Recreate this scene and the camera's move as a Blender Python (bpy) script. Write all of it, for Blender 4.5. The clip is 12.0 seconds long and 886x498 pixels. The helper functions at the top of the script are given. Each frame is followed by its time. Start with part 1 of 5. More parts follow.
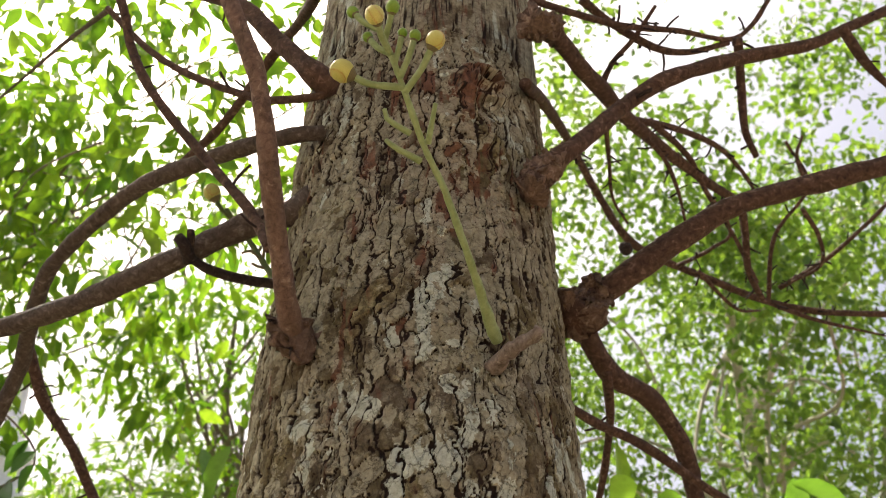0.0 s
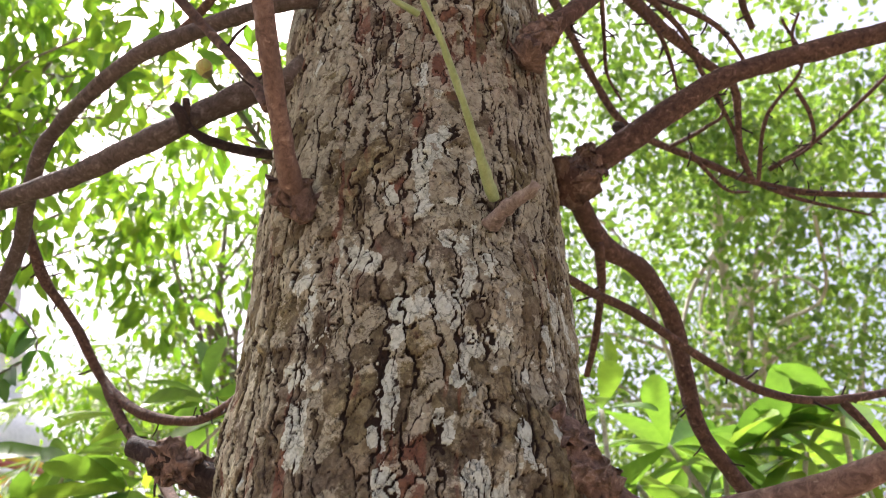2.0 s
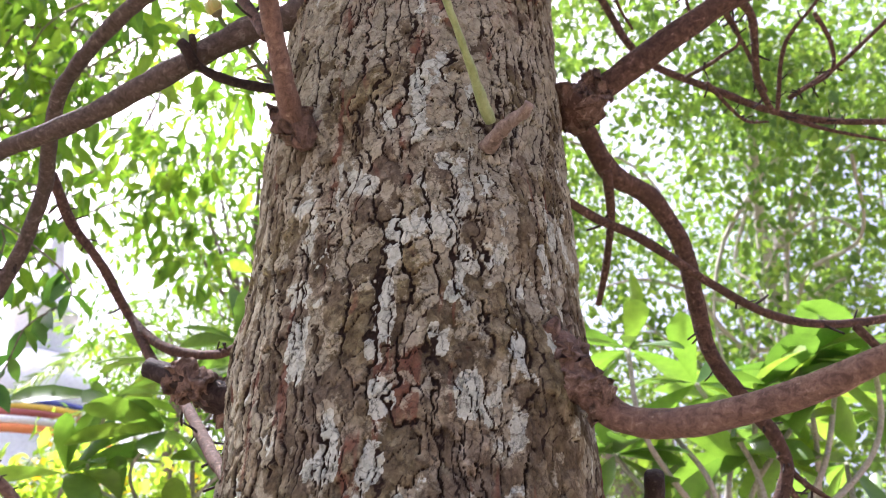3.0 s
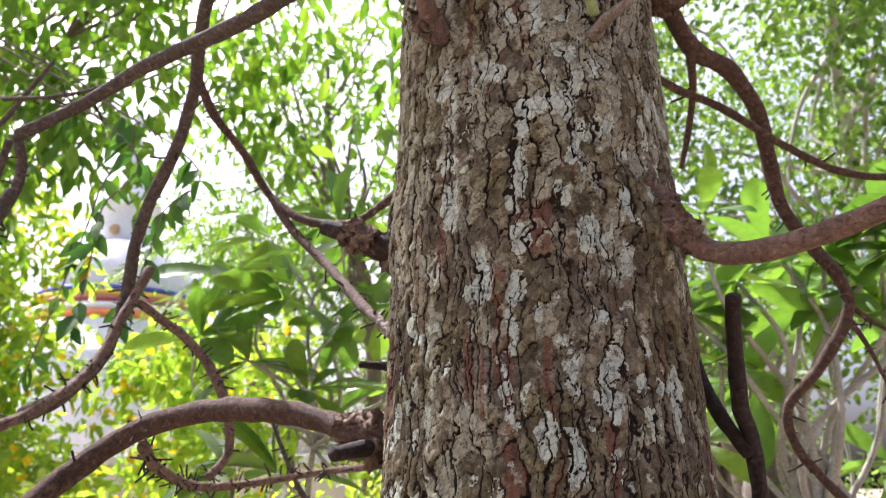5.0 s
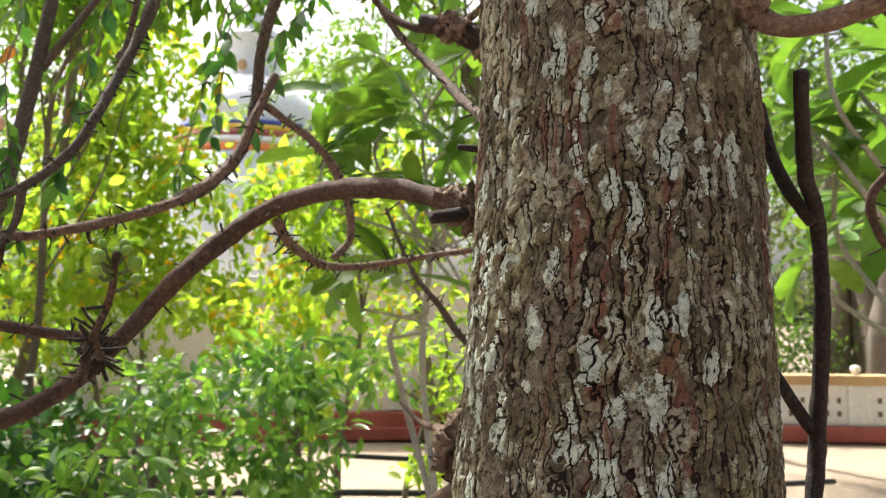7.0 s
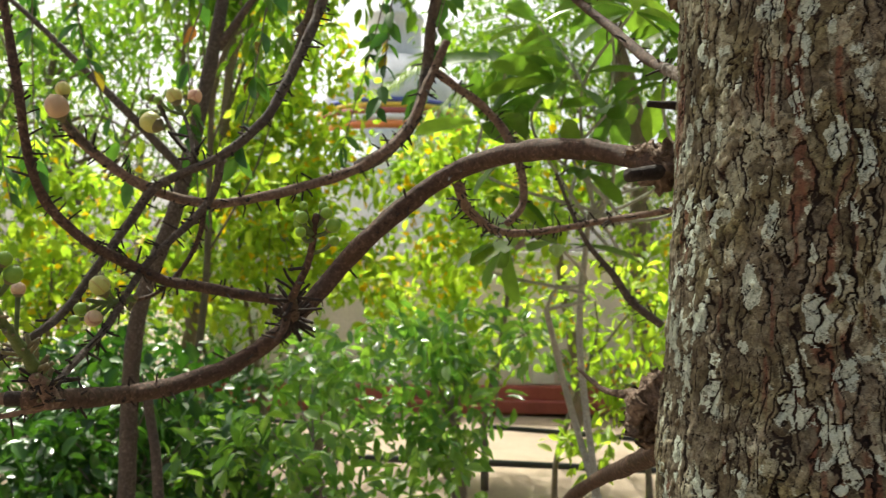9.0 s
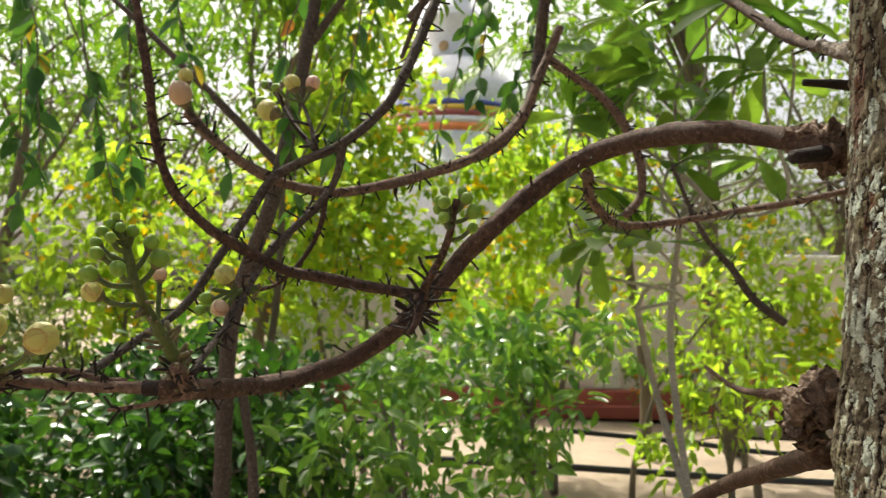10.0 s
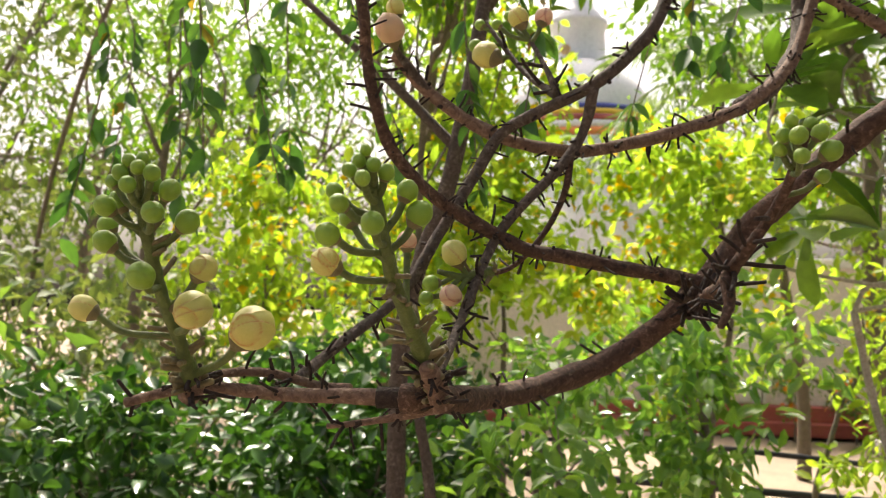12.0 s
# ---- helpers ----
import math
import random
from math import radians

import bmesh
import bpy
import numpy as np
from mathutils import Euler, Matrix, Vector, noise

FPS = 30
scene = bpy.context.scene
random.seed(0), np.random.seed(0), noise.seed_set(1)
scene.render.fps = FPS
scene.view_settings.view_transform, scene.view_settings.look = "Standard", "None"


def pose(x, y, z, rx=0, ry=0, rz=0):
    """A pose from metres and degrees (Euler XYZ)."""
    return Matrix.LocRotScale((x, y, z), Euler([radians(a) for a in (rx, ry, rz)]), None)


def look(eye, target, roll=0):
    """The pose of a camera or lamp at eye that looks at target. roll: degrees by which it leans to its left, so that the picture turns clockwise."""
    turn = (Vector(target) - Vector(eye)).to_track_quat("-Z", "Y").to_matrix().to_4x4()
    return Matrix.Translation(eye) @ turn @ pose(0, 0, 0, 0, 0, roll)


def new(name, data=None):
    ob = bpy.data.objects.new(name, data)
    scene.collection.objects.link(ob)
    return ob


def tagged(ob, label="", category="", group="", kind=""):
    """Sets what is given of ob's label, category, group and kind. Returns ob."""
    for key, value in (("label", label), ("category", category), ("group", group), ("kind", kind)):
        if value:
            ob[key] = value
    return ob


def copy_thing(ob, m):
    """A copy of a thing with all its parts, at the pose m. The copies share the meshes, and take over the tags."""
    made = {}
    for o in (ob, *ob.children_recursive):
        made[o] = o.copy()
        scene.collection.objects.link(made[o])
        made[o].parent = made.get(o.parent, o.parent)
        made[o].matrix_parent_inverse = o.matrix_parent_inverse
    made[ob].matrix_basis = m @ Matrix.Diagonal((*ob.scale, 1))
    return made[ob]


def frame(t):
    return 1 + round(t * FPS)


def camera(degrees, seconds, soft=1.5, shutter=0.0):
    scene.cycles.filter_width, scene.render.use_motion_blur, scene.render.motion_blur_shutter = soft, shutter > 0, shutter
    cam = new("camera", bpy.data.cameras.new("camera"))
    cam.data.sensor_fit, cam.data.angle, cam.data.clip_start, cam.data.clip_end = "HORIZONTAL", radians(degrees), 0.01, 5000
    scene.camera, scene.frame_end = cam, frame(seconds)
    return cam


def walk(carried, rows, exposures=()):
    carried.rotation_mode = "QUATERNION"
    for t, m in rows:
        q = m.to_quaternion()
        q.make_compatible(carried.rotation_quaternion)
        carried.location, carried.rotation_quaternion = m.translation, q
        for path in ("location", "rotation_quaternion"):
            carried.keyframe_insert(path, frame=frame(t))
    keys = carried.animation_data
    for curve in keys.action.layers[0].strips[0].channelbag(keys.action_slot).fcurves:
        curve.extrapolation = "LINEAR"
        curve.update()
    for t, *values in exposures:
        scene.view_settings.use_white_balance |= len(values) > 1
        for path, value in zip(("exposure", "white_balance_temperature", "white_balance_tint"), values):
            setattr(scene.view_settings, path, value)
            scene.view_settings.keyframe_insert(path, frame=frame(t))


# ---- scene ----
cam = camera(55.7, 12.0, soft=0.55, shutter=0.2)
cam.data.dof.use_dof, cam.data.dof.focus_distance, cam.data.dof.aperture_fstop = True, 0.75, 12.0
METRES, EYE, TILT, LEAN, TURN = 1.0, 1.75, 34.0, 0.0, 0.0
ROWS = [
    (0.0, 0.0, 0.0, 0.0, -0.0, -0.0, -0.0),
    (0.5, 0.0005, -0.0035, -0.0086, -0.15, -1.17, -0.15),
    (1.0, -0.0008, -0.0055, -0.0194, -0.43, -2.68, -0.07),
    (1.5, -0.004, -0.0082, -0.0323, -0.72, -4.41, 0.08),
    (2.0, -0.0081, -0.0138, -0.0418, -0.76, -6.38, 0.26),
    (2.5, 0.0012, -0.0193, -0.0526, -0.05, -8.21, 0.73),
    (3.0, 0.0247, -0.0332, -0.0664, 1.48, -9.62, 1.73),
    (5.0, -0.0258, -0.2211, -0.0368, 5.35, -17.52, 4.78),
    (5.5, -0.0186, -0.2629, -0.0306, 7.13, -20.2, 5.72),
    (6.0, 0.0081, -0.291, -0.0377, 9.57, -23.24, 6.82),
    (6.5, 0.033, -0.3268, -0.0477, 11.22, -26.31, 7.53),
    (8.5, 0.0051, -0.3797, -0.0572, 18.89, -28.78, 11.98),
    (9.0, -0.0375, -0.3729, -0.0633, 21.05, -28.12, 13.13),
    (9.5, -0.0999, -0.377, -0.0709, 23.0, -27.56, 14.09),
    (10.0, -0.1555, -0.3828, -0.0774, 24.57, -27.06, 14.75),
    (10.5, -0.2336, -0.3859, -0.0882, 26.07, -26.63, 15.54),
    (11.0, -0.3049, -0.3767, -0.1074, 27.87, -25.91, 16.74),
    (11.5, -0.3804, -0.3273, -0.1388, 30.03, -25.02, 18.09),
    (12.0, -0.4479, -0.2824, -0.1816, 31.61, -24.27, 18.71),
]
walk(cam, [(t, pose(0, 0, EYE, TILT, LEAN, TURN) @ pose(METRES * x, METRES * y, METRES * z, 90 + pitch, roll, yaw)) for t, x, y, z, yaw, pitch, roll in ROWS], exposures=[(0.0, 1.12, 6800, 9), (1.5, 1.42, 6450, 15), (3.0, 1.78, 5700, 25), (5.0, 1.45, 5800, 18), (6.5, 1.4, 6100, 10), (8.5, 1.0, 6400, -1), (10.5, 0.8, 6600, 6), (12.0, 1.12, 6800, 10)])

# world: hazy bright daylight, sun high ahead of the camera
SUN_EL, SUN_AZ = 60.0, 47.0   # degrees; azimuth counted to the left of +y
world = bpy.data.worlds.new("sky")
scene.world = world
world.use_nodes = True
wn = world.node_tree
wn.nodes.clear()
sky = wn.nodes.new("ShaderNodeTexSky")
sky.sky_type, sky.sun_disc = "NISHITA", False
sky.sun_elevation, sky.sun_rotation = radians(SUN_EL), radians(-SUN_AZ)
sky.air_density, sky.dust_density, sky.ozone_density = 0.55, 10.0, 0.4
back = wn.nodes.new("ShaderNodeBackground")
back.inputs["Strength"].default_value = 0.15
wout = wn.nodes.new("ShaderNodeOutputWorld")
wn.links.new(sky.outputs[0], back.inputs[0])
wn.links.new(back.outputs[0], wout.inputs[0])
sun = new("sun", bpy.data.lights.new("sun", "SUN"))
sun.data.energy, sun.data.angle, sun.data.color = 4.0, radians(0.6), (1.0, 0.95, 0.86)
sun_dir = Vector((-math.sin(radians(SUN_AZ)) * math.cos(radians(SUN_EL)), math.cos(radians(SUN_AZ)) * math.cos(radians(SUN_EL)), math.sin(radians(SUN_EL))))
sun.matrix_world = look(sun_dir * 30, (0, 0, 0))
sun.visible_camera = True

# ---- materials ----


def material(name):
    m = bpy.data.materials.new(name)
    m.use_nodes = True
    nt = m.node_tree
    nt.nodes.clear()
    out = nt.nodes.new("ShaderNodeOutputMaterial")
    p = nt.nodes.new("ShaderNodeBsdfPrincipled")
    nt.links.new(p.outputs[0], out.inputs[0])
    return m, nt, p, out


def node(nt, kind, **kw):
    n = nt.nodes.new(kind)
    for k, v in kw.items():
        n.inputs[k.replace("_", " ")].default_value = v
    return n


def coords(nt, scale=(1, 1, 1)):
    tc = nt.nodes.new("ShaderNodeTexCoord")
    mp = nt.nodes.new("ShaderNodeMapping")
    mp.inputs["Scale"].default_value = scale
    nt.links.new(tc.outputs["Object"], mp.inputs[0])
    return mp.outputs[0]


def noise_tex(nt, vec, scale, detail=5.0, rough=0.6, distort=0.0):
    n = node(nt, "ShaderNodeTexNoise", Scale=scale, Detail=detail, Roughness=rough, Distortion=distort)
    nt.links.new(vec, n.inputs["Vector"])
    return n.outputs["Fac"]


def ramp(nt, fac, stops):
    r = nt.nodes.new("ShaderNodeValToRGB")
    el = r.color_ramp.elements
    while len(el) < len(stops):
        el.new(0.5)
    for e, (pos, col) in zip(el, stops):
        e.position, e.color = pos, (*col, 1.0)
    nt.links.new(fac, r.inputs[0])
    return r.outputs[0]


def mix(nt, fac, a, b, mode="MIX"):
    m = nt.nodes.new("ShaderNodeMix")
    m.data_type, m.blend_type = "RGBA", mode
    for sock, v in ((m.inputs[0], fac), (m.inputs[6], a), (m.inputs[7], b)):
        if isinstance(v, (int, float)):
            sock.default_value = v
        elif isinstance(v, tuple):
            sock.default_value = (*v, 1.0)
        else:
            nt.links.new(v, sock)
    return m.outputs[2]


def bump(nt, p, height, strength, distance):
    b = node(nt, "ShaderNodeBump", Strength=strength, Distance=distance)
    nt.links.new(height, b.inputs["Height"])
    nt.links.new(b.outputs[0], p.inputs["Normal"])


def attr(nt, name):
    a = nt.nodes.new("ShaderNodeAttribute")
    a.attribute_name = name
    return a.outputs["Fac"]


def trunk_material():
    m, nt, p, _ = material("rough_bark")
    v = coords(nt)
    fine = noise_tex(nt, v, 330, 6, 0.7)
    mid = noise_tex(nt, v, 75, 6, 0.68)
    big = noise_tex(nt, v, 9, 4, 0.6)
    # small cracks: edges of warped, upright cells
    warp = node(nt, "ShaderNodeTexNoise", Scale=80.0, Detail=5.0, Roughness=0.7)
    nt.links.new(v, warp.inputs["Vector"])
    wv = nt.nodes.new("ShaderNodeVectorMath")
    wv.operation = "MULTIPLY_ADD"
    nt.links.new(warp.outputs["Color"], wv.inputs[0])
    wv.inputs[1].default_value = (0.022, 0.022, 0.022)
    nt.links.new(v, wv.inputs[2])
    st = nt.nodes.new("ShaderNodeMapping")
    st.inputs["Scale"].default_value = (92, 92, 62)
    nt.links.new(wv.outputs[0], st.inputs[0])
    vor = nt.nodes.new("ShaderNodeTexVoronoi")
    vor.feature = "DISTANCE_TO_EDGE"
    vor.inputs["Scale"].default_value = 1.0
    nt.links.new(st.outputs[0], vor.inputs["Vector"])
    split = ramp(nt, vor.outputs["Distance"], [(0.0, (1, 1, 1)), (0.05, (0, 0, 0))])
    base = ramp(nt, mid, [(0.27, (0.075, 0.058, 0.04)), (0.42, (0.15, 0.124, 0.085)), (0.55, (0.235, 0.205, 0.148)), (0.70, (0.37, 0.345, 0.27))])
    base = mix(nt, ramp(nt, big, [(0.42, (0, 0, 0)), (0.6, (0.7, 0.7, 0.7))]), base, mix(nt, 1.0, base, (0.78, 0.78, 0.46), "MULTIPLY"))
    plate = ramp(nt, attr(nt, "plate"), [(0.0, (0.50, 0.465, 0.415)), (0.5, (0.76, 0.735, 0.69)), (1.0, (1.15, 1.13, 1.07))])
    base = mix(nt, 1.0, base, plate, "MULTIPLY")
    rust = ramp(nt, attr(nt, "rust"), [(0.35, (0, 0, 0)), (0.9, (0.8, 0.8, 0.8))])
    base = mix(nt, rust, base, (0.15, 0.06, 0.036))
    lich = nt.nodes.new("ShaderNodeMath")
    lich.operation = "MULTIPLY_ADD"
    nt.links.new(fine, lich.inputs[0])
    lich.inputs[1].default_value = 0.45
    nt.links.new(attr(nt, "lichen"), lich.inputs[2])
    # grey crust tone, which also carries the painted light of the upper trunk
    crust_light_in = nt.nodes.new("ShaderNodeMath")
    crust_light_in.operation = "MULTIPLY_ADD"
    nt.links.new(fine, crust_light_in.inputs[0])
    crust_light_in.inputs[1].default_value = 0.45
    nt.links.new(attr(nt, "crust"), crust_light_in.inputs[2])
    crust = ramp(nt, crust_light_in.outputs[0], [(0.36, (0, 0, 0)), (0.44, (0.7, 0.7, 0.7))])
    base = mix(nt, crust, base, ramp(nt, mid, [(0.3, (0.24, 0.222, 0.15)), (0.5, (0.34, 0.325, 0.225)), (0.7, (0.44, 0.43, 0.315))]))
    lmask = ramp(nt, lich.outputs[0], [(0.57, (0, 0, 0)), (0.605, (0.95, 0.95, 0.95))])
    lcol = ramp(nt, mid, [(0.3, (0.32, 0.345, 0.27)), (0.5, (0.43, 0.465, 0.375)), (0.7, (0.53, 0.575, 0.475))])
    base = mix(nt, lmask, base, lcol)
    base = mix(nt, mix(nt, 1.0, split, (0.62, 0.62, 0.62), "MULTIPLY"), base, (0.06, 0.04, 0.028))
    # near-black paints shade into the furrows, over their own brown
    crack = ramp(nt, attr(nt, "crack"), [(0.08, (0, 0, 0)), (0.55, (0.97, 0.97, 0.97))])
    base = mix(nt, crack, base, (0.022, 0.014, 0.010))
    base = mix(nt, 0.55, base, ramp(nt, fine, [(0.25, (0.4, 0.4, 0.4)), (0.75, (1.5, 1.5, 1.5))]), "MULTIPLY")
    nt.links.new(base, p.inputs["Base Color"])
    p.inputs["Roughness"].default_value = 0.95
    p.inputs["Specular IOR Level"].default_value = 0.2
    relief = mix(nt, 0.25, mix(nt, 0.45, fine, mid), mix(nt, 1.0, (1.0, 1.0, 1.0), split, "SUBTRACT"))
    bump(nt, p, relief, 1.0, 0.0025)
    return m


def branch_material(name, dark, light, pale, stretch=18.0):
    m, nt, p, _ = material(name)
    v = coords(nt)
    fine = noise_tex(nt, v, 420, 4, 0.65)
    mid = noise_tex(nt, v, 130, 6, 0.7, 0.6)
    big = noise_tex(nt, v, 14, 4, 0.6)
    base = ramp(nt, mid, [(0.34, dark), (0.56, light), (0.72, pale)])
    base = mix(nt, ramp(nt, big, [(0.45, (0, 0, 0)), (0.7, (0.6, 0.6, 0.6))]), base, tuple(c * 0.55 for c in light))
    spots = ramp(nt, noise_tex(nt, v, 160, 2, 0.5), [(0.68, (0, 0, 0)), (0.75, (0.7, 0.7, 0.7))])
    base = mix(nt, spots, base, pale)
    nt.links.new(base, p.inputs["Base Color"])
    p.inputs["Roughness"].default_value = 0.8
    p.inputs["Specular IOR Level"].default_value = 0.3
    bump(nt, p, mix(nt, 0.5, fine, mid), 1.0, 0.006)
    return m


def leaf_material(name, cols, trans=0.45, rough=0.4, spec=0.5, tcol=1.5):
    m, nt, p, out = material(name)
    geo = nt.nodes.new("ShaderNodeNewGeometry")
    col = ramp(nt, geo.outputs["Random Per Island"], [(i / (len(cols) - 1), c) for i, c in enumerate(cols)])
    v = coords(nt)
    n = noise_tex(nt, v, 30, 3, 0.6)
    col = mix(nt, 0.55, col, ramp(nt, n, [(0.3, (0.62, 0.66, 0.6)), (0.7, (1.25, 1.2, 1.1))]), "MULTIPLY")
    nt.links.new(col, p.inputs["Base Color"])
    p.inputs["Roughness"].default_value = rough
    p.inputs["Specular IOR Level"].default_value = spec
    tr = nt.nodes.new("ShaderNodeBsdfTranslucent")
    nt.links.new(mix(nt, 1.0, col, (1.12 * tcol, 1.06 * tcol, 0.5 * tcol), "MULTIPLY"), tr.inputs[0])
    ms = nt.nodes.new("ShaderNodeMixShader")
    ms.inputs[0].default_value = trans
    nt.links.new(p.outputs[0], ms.inputs[1])
    nt.links.new(tr.outputs[0], ms.inputs[2])
    nt.links.new(ms.outputs[0], out.inputs[0])
    return m


def plain_material(name, a, b, scale=6.0, rough=0.8, bumpy=0.3, fine=90.0):
    m, nt, p, _ = material(name)
    v = coords(nt)
    n1, n2 = noise_tex(nt, v, scale, 6, 0.65), noise_tex(nt, v, fine, 4, 0.6)
    col = ramp(nt, n1, [(0.3, a), (0.7, b)])
    col = mix(nt, 0.35, col, ramp(nt, n2, [(0.3, (0.6, 0.6, 0.6)), (0.7, (1.2, 1.2, 1.2))]), "MULTIPLY")
    nt.links.new(col, p.inputs["Base Color"])
    p.inputs["Roughness"].default_value = rough
    bump(nt, p, n2, bumpy, 0.004)
    return m


def bud_material(name, low, high, seam):
    m, nt, p, _ = material(name)
    v = coords(nt)
    n = noise_tex(nt, v, 40, 4, 0.6)
    col = ramp(nt, n, [(0.35, low), (0.65, high)])
    col = mix(nt, attr(nt, "seam"), col, seam)
    rnd = nt.nodes.new("ShaderNodeObjectInfo").outputs["Random"]
    col = mix(nt, 0.5, col, ramp(nt, rnd, [(0, (0.7, 0.8, 0.6)), (1, (1.2, 1.15, 1.1))]), "MULTIPLY")
    nt.links.new(col, p.inputs["Base Color"])
    p.inputs["Roughness"].default_value = 0.45
    p.inputs["Subsurface Weight"].default_value = 0.15
    p.inputs["Subsurface Radius"].default_value = (0.006, 0.005, 0.002)
    bump(nt, p, noise_tex(nt, v, 300, 3, 0.6), 0.15, 0.001)
    return m


BARK = trunk_material()
BRANCH = branch_material("brown_branch_bark", (0.036, 0.021, 0.014), (0.118, 0.067, 0.045), (0.27, 0.18, 0.128))
BRANCH_RED = branch_material("reddish_branch_bark", (0.10, 0.061, 0.043), (0.235, 0.15, 0.106), (0.38, 0.285, 0.21))
BRANCH_GREY = branch_material("grey_branch_bark", (0.05, 0.038, 0.03), (0.12, 0.092, 0.072), (0.25, 0.215, 0.18))
COLLAR = branch_material("gnarled_collar_bark", (0.075, 0.048, 0.033), (0.235, 0.155, 0.108), (0.42, 0.33, 0.245))
BRANCH_DARK = branch_material("dark_dead_wood", (0.016, 0.011, 0.009), (0.045, 0.03, 0.024), (0.10, 0.075, 0.06))
SPLIT_WOOD = branch_material("weathered_split_wood", (0.11, 0.085, 0.066), (0.29, 0.235, 0.185), (0.46, 0.40, 0.33))
PALE_WOOD = branch_material("pale_smooth_bark", (0.26, 0.24, 0.19), (0.46, 0.44, 0.37), (0.62, 0.6, 0.54))
FAR_WOOD = branch_material("grey_brown_bark", (0.10, 0.08, 0.06), (0.2, 0.165, 0.13), (0.34, 0.3, 0.25))
STALK_PALE = plain_material("pale_green_stalk", (0.19, 0.26, 0.08), (0.33, 0.41, 0.18), 60, 0.6, 0.6, 300)
STALK = plain_material("green_stalk", (0.055, 0.078, 0.016), (0.13, 0.175, 0.038), 60, 0.6, 0.6, 300)
PEG = plain_material("brown_green_peg", (0.10, 0.07, 0.035), (0.21, 0.19, 0.08), 90, 0.7, 0.5, 300)
BUD_GREEN = bud_material("green_bud", (0.13, 0.25, 0.014), (0.24, 0.38, 0.034), (0.12, 0.13, 0.018))
BUD_CREAM = bud_material("cream_bud", (0.42, 0.42, 0.085), (0.60, 0.56, 0.19), (0.42, 0.17, 0.05))
BUD_PINK = bud_material("pink_bud", (0.62, 0.50, 0.29), (0.62, 0.32, 0.25), (0.34, 0.03, 0.05))
CALYX = plain_material("brown_green_calyx", (0.12, 0.07, 0.04), (0.2, 0.2, 0.07), 80, 0.6, 0.3, 300)
LEAF_LONG = leaf_material("long_leaf", [(0.06, 0.15, 0.015), (0.11, 0.23, 0.022), (0.17, 0.29, 0.03), (0.07, 0.16, 0.018)], 0.5)
LEAF_SMALL = leaf_material("small_leaf", [(0.06, 0.125, 0.028), (0.10, 0.19, 0.04), (0.16, 0.26, 0.055)], 0.52)
LEAF_BIG = leaf_material("broad_leaf", [(0.075, 0.17, 0.035), (0.12, 0.24, 0.04), (0.19, 0.31, 0.05)], 0.5, 0.35, 0.6, 1.25)
LEAF_GLOSSY = leaf_material("glossy_leaf", [(0.022, 0.07, 0.012), (0.035, 0.105, 0.016), (0.06, 0.15, 0.022)], 0.3, 0.3, 0.6)
# shiny bush leaf in lighter green, with sunlight painted into its colour
LEAF_BUSH_LIT = leaf_material("lit_shiny_bush_leaf", [(0.08, 0.20, 0.04), (0.13, 0.27, 0.05), (0.2, 0.35, 0.065)], 0.42, 0.2, 0.9)
LEAF_LIME = leaf_material("lime_leaf", [(0.19, 0.33, 0.045), (0.25, 0.39, 0.05), (0.33, 0.44, 0.06), (0.14, 0.26, 0.03)], 0.64, 0.5, 0.5, 1.5)
LEAF_HANG = leaf_material("hanging_leaf", [(0.03, 0.09, 0.02), (0.05, 0.14, 0.03), (0.08, 0.18, 0.03)], 0.4, 0.4)
LEAF_FAR = leaf_material("far_leaf", [(0.06, 0.10, 0.03), (0.10, 0.15, 0.045), (0.15, 0.19, 0.07)], 0.4, 0.6)
LEAF_PALM = leaf_material("palm_leaf", [(0.10, 0.17, 0.06), (0.16, 0.24, 0.08)], 0.4, 0.45)
LEAF_OLD = leaf_material("withered_leaf", [(0.4, 0.32, 0.03), (0.42, 0.36, 0.05), (0.2, 0.07, 0.03)], 0.4, 0.5, 0.4, 1.0)
PETAL = leaf_material("yellow_petal", [(0.75, 0.50, 0.01), (0.85, 0.62, 0.02)], 0.35, 0.5, 0.4, 1.0)
SAND = plain_material("sandy_earth", (0.20, 0.15, 0.105), (0.33, 0.255, 0.185), 0.9, 0.95, 0.5, 25)
PLASTER = plain_material("pinkish_plaster", (0.78, 0.70, 0.695), (0.86, 0.79, 0.785), 1.2, 0.85, 0.2, 30)
WHITEWASH = plain_material("whitewash", (0.76, 0.76, 0.77), (0.88, 0.88, 0.89), 1.5, 0.7, 0.2, 20)
RED_PAINT = plain_material("red_oxide_paint", (0.30, 0.06, 0.05), (0.42, 0.11, 0.09), 2.0, 0.6, 0.3, 30)
OCHRE = plain_material("ochre_paint", (0.5, 0.32, 0.16), (0.6, 0.42, 0.22), 2.0, 0.7, 0.2, 30)
BLUE = plain_material("blue_paint", (0.05, 0.07, 0.32), (0.08, 0.10, 0.42), 3, 0.6, 0.1)
YELLOW = plain_material("yellow_paint", (0.75, 0.5, 0.05), (0.85, 0.6, 0.1), 3, 0.6, 0.1)
MARIGOLD = leaf_material("orange_petal", [(0.75, 0.22, 0.01), (0.8, 0.42, 0.02), (0.7, 0.08, 0.02)], 0.3, 0.5, 0.4, 1.0)
STONE = plain_material("grey_stone", (0.22, 0.2, 0.18), (0.36, 0.34, 0.31), 4, 0.85, 0.5, 40)
ORANGE = plain_material("orange_paint", (0.75, 0.2, 0.05), (0.85, 0.28, 0.08), 3, 0.6, 0.1)
BLACK_PIPE = plain_material("black_pipe", (0.012, 0.012, 0.013), (0.03, 0.03, 0.03), 10, 0.3, 0.1)
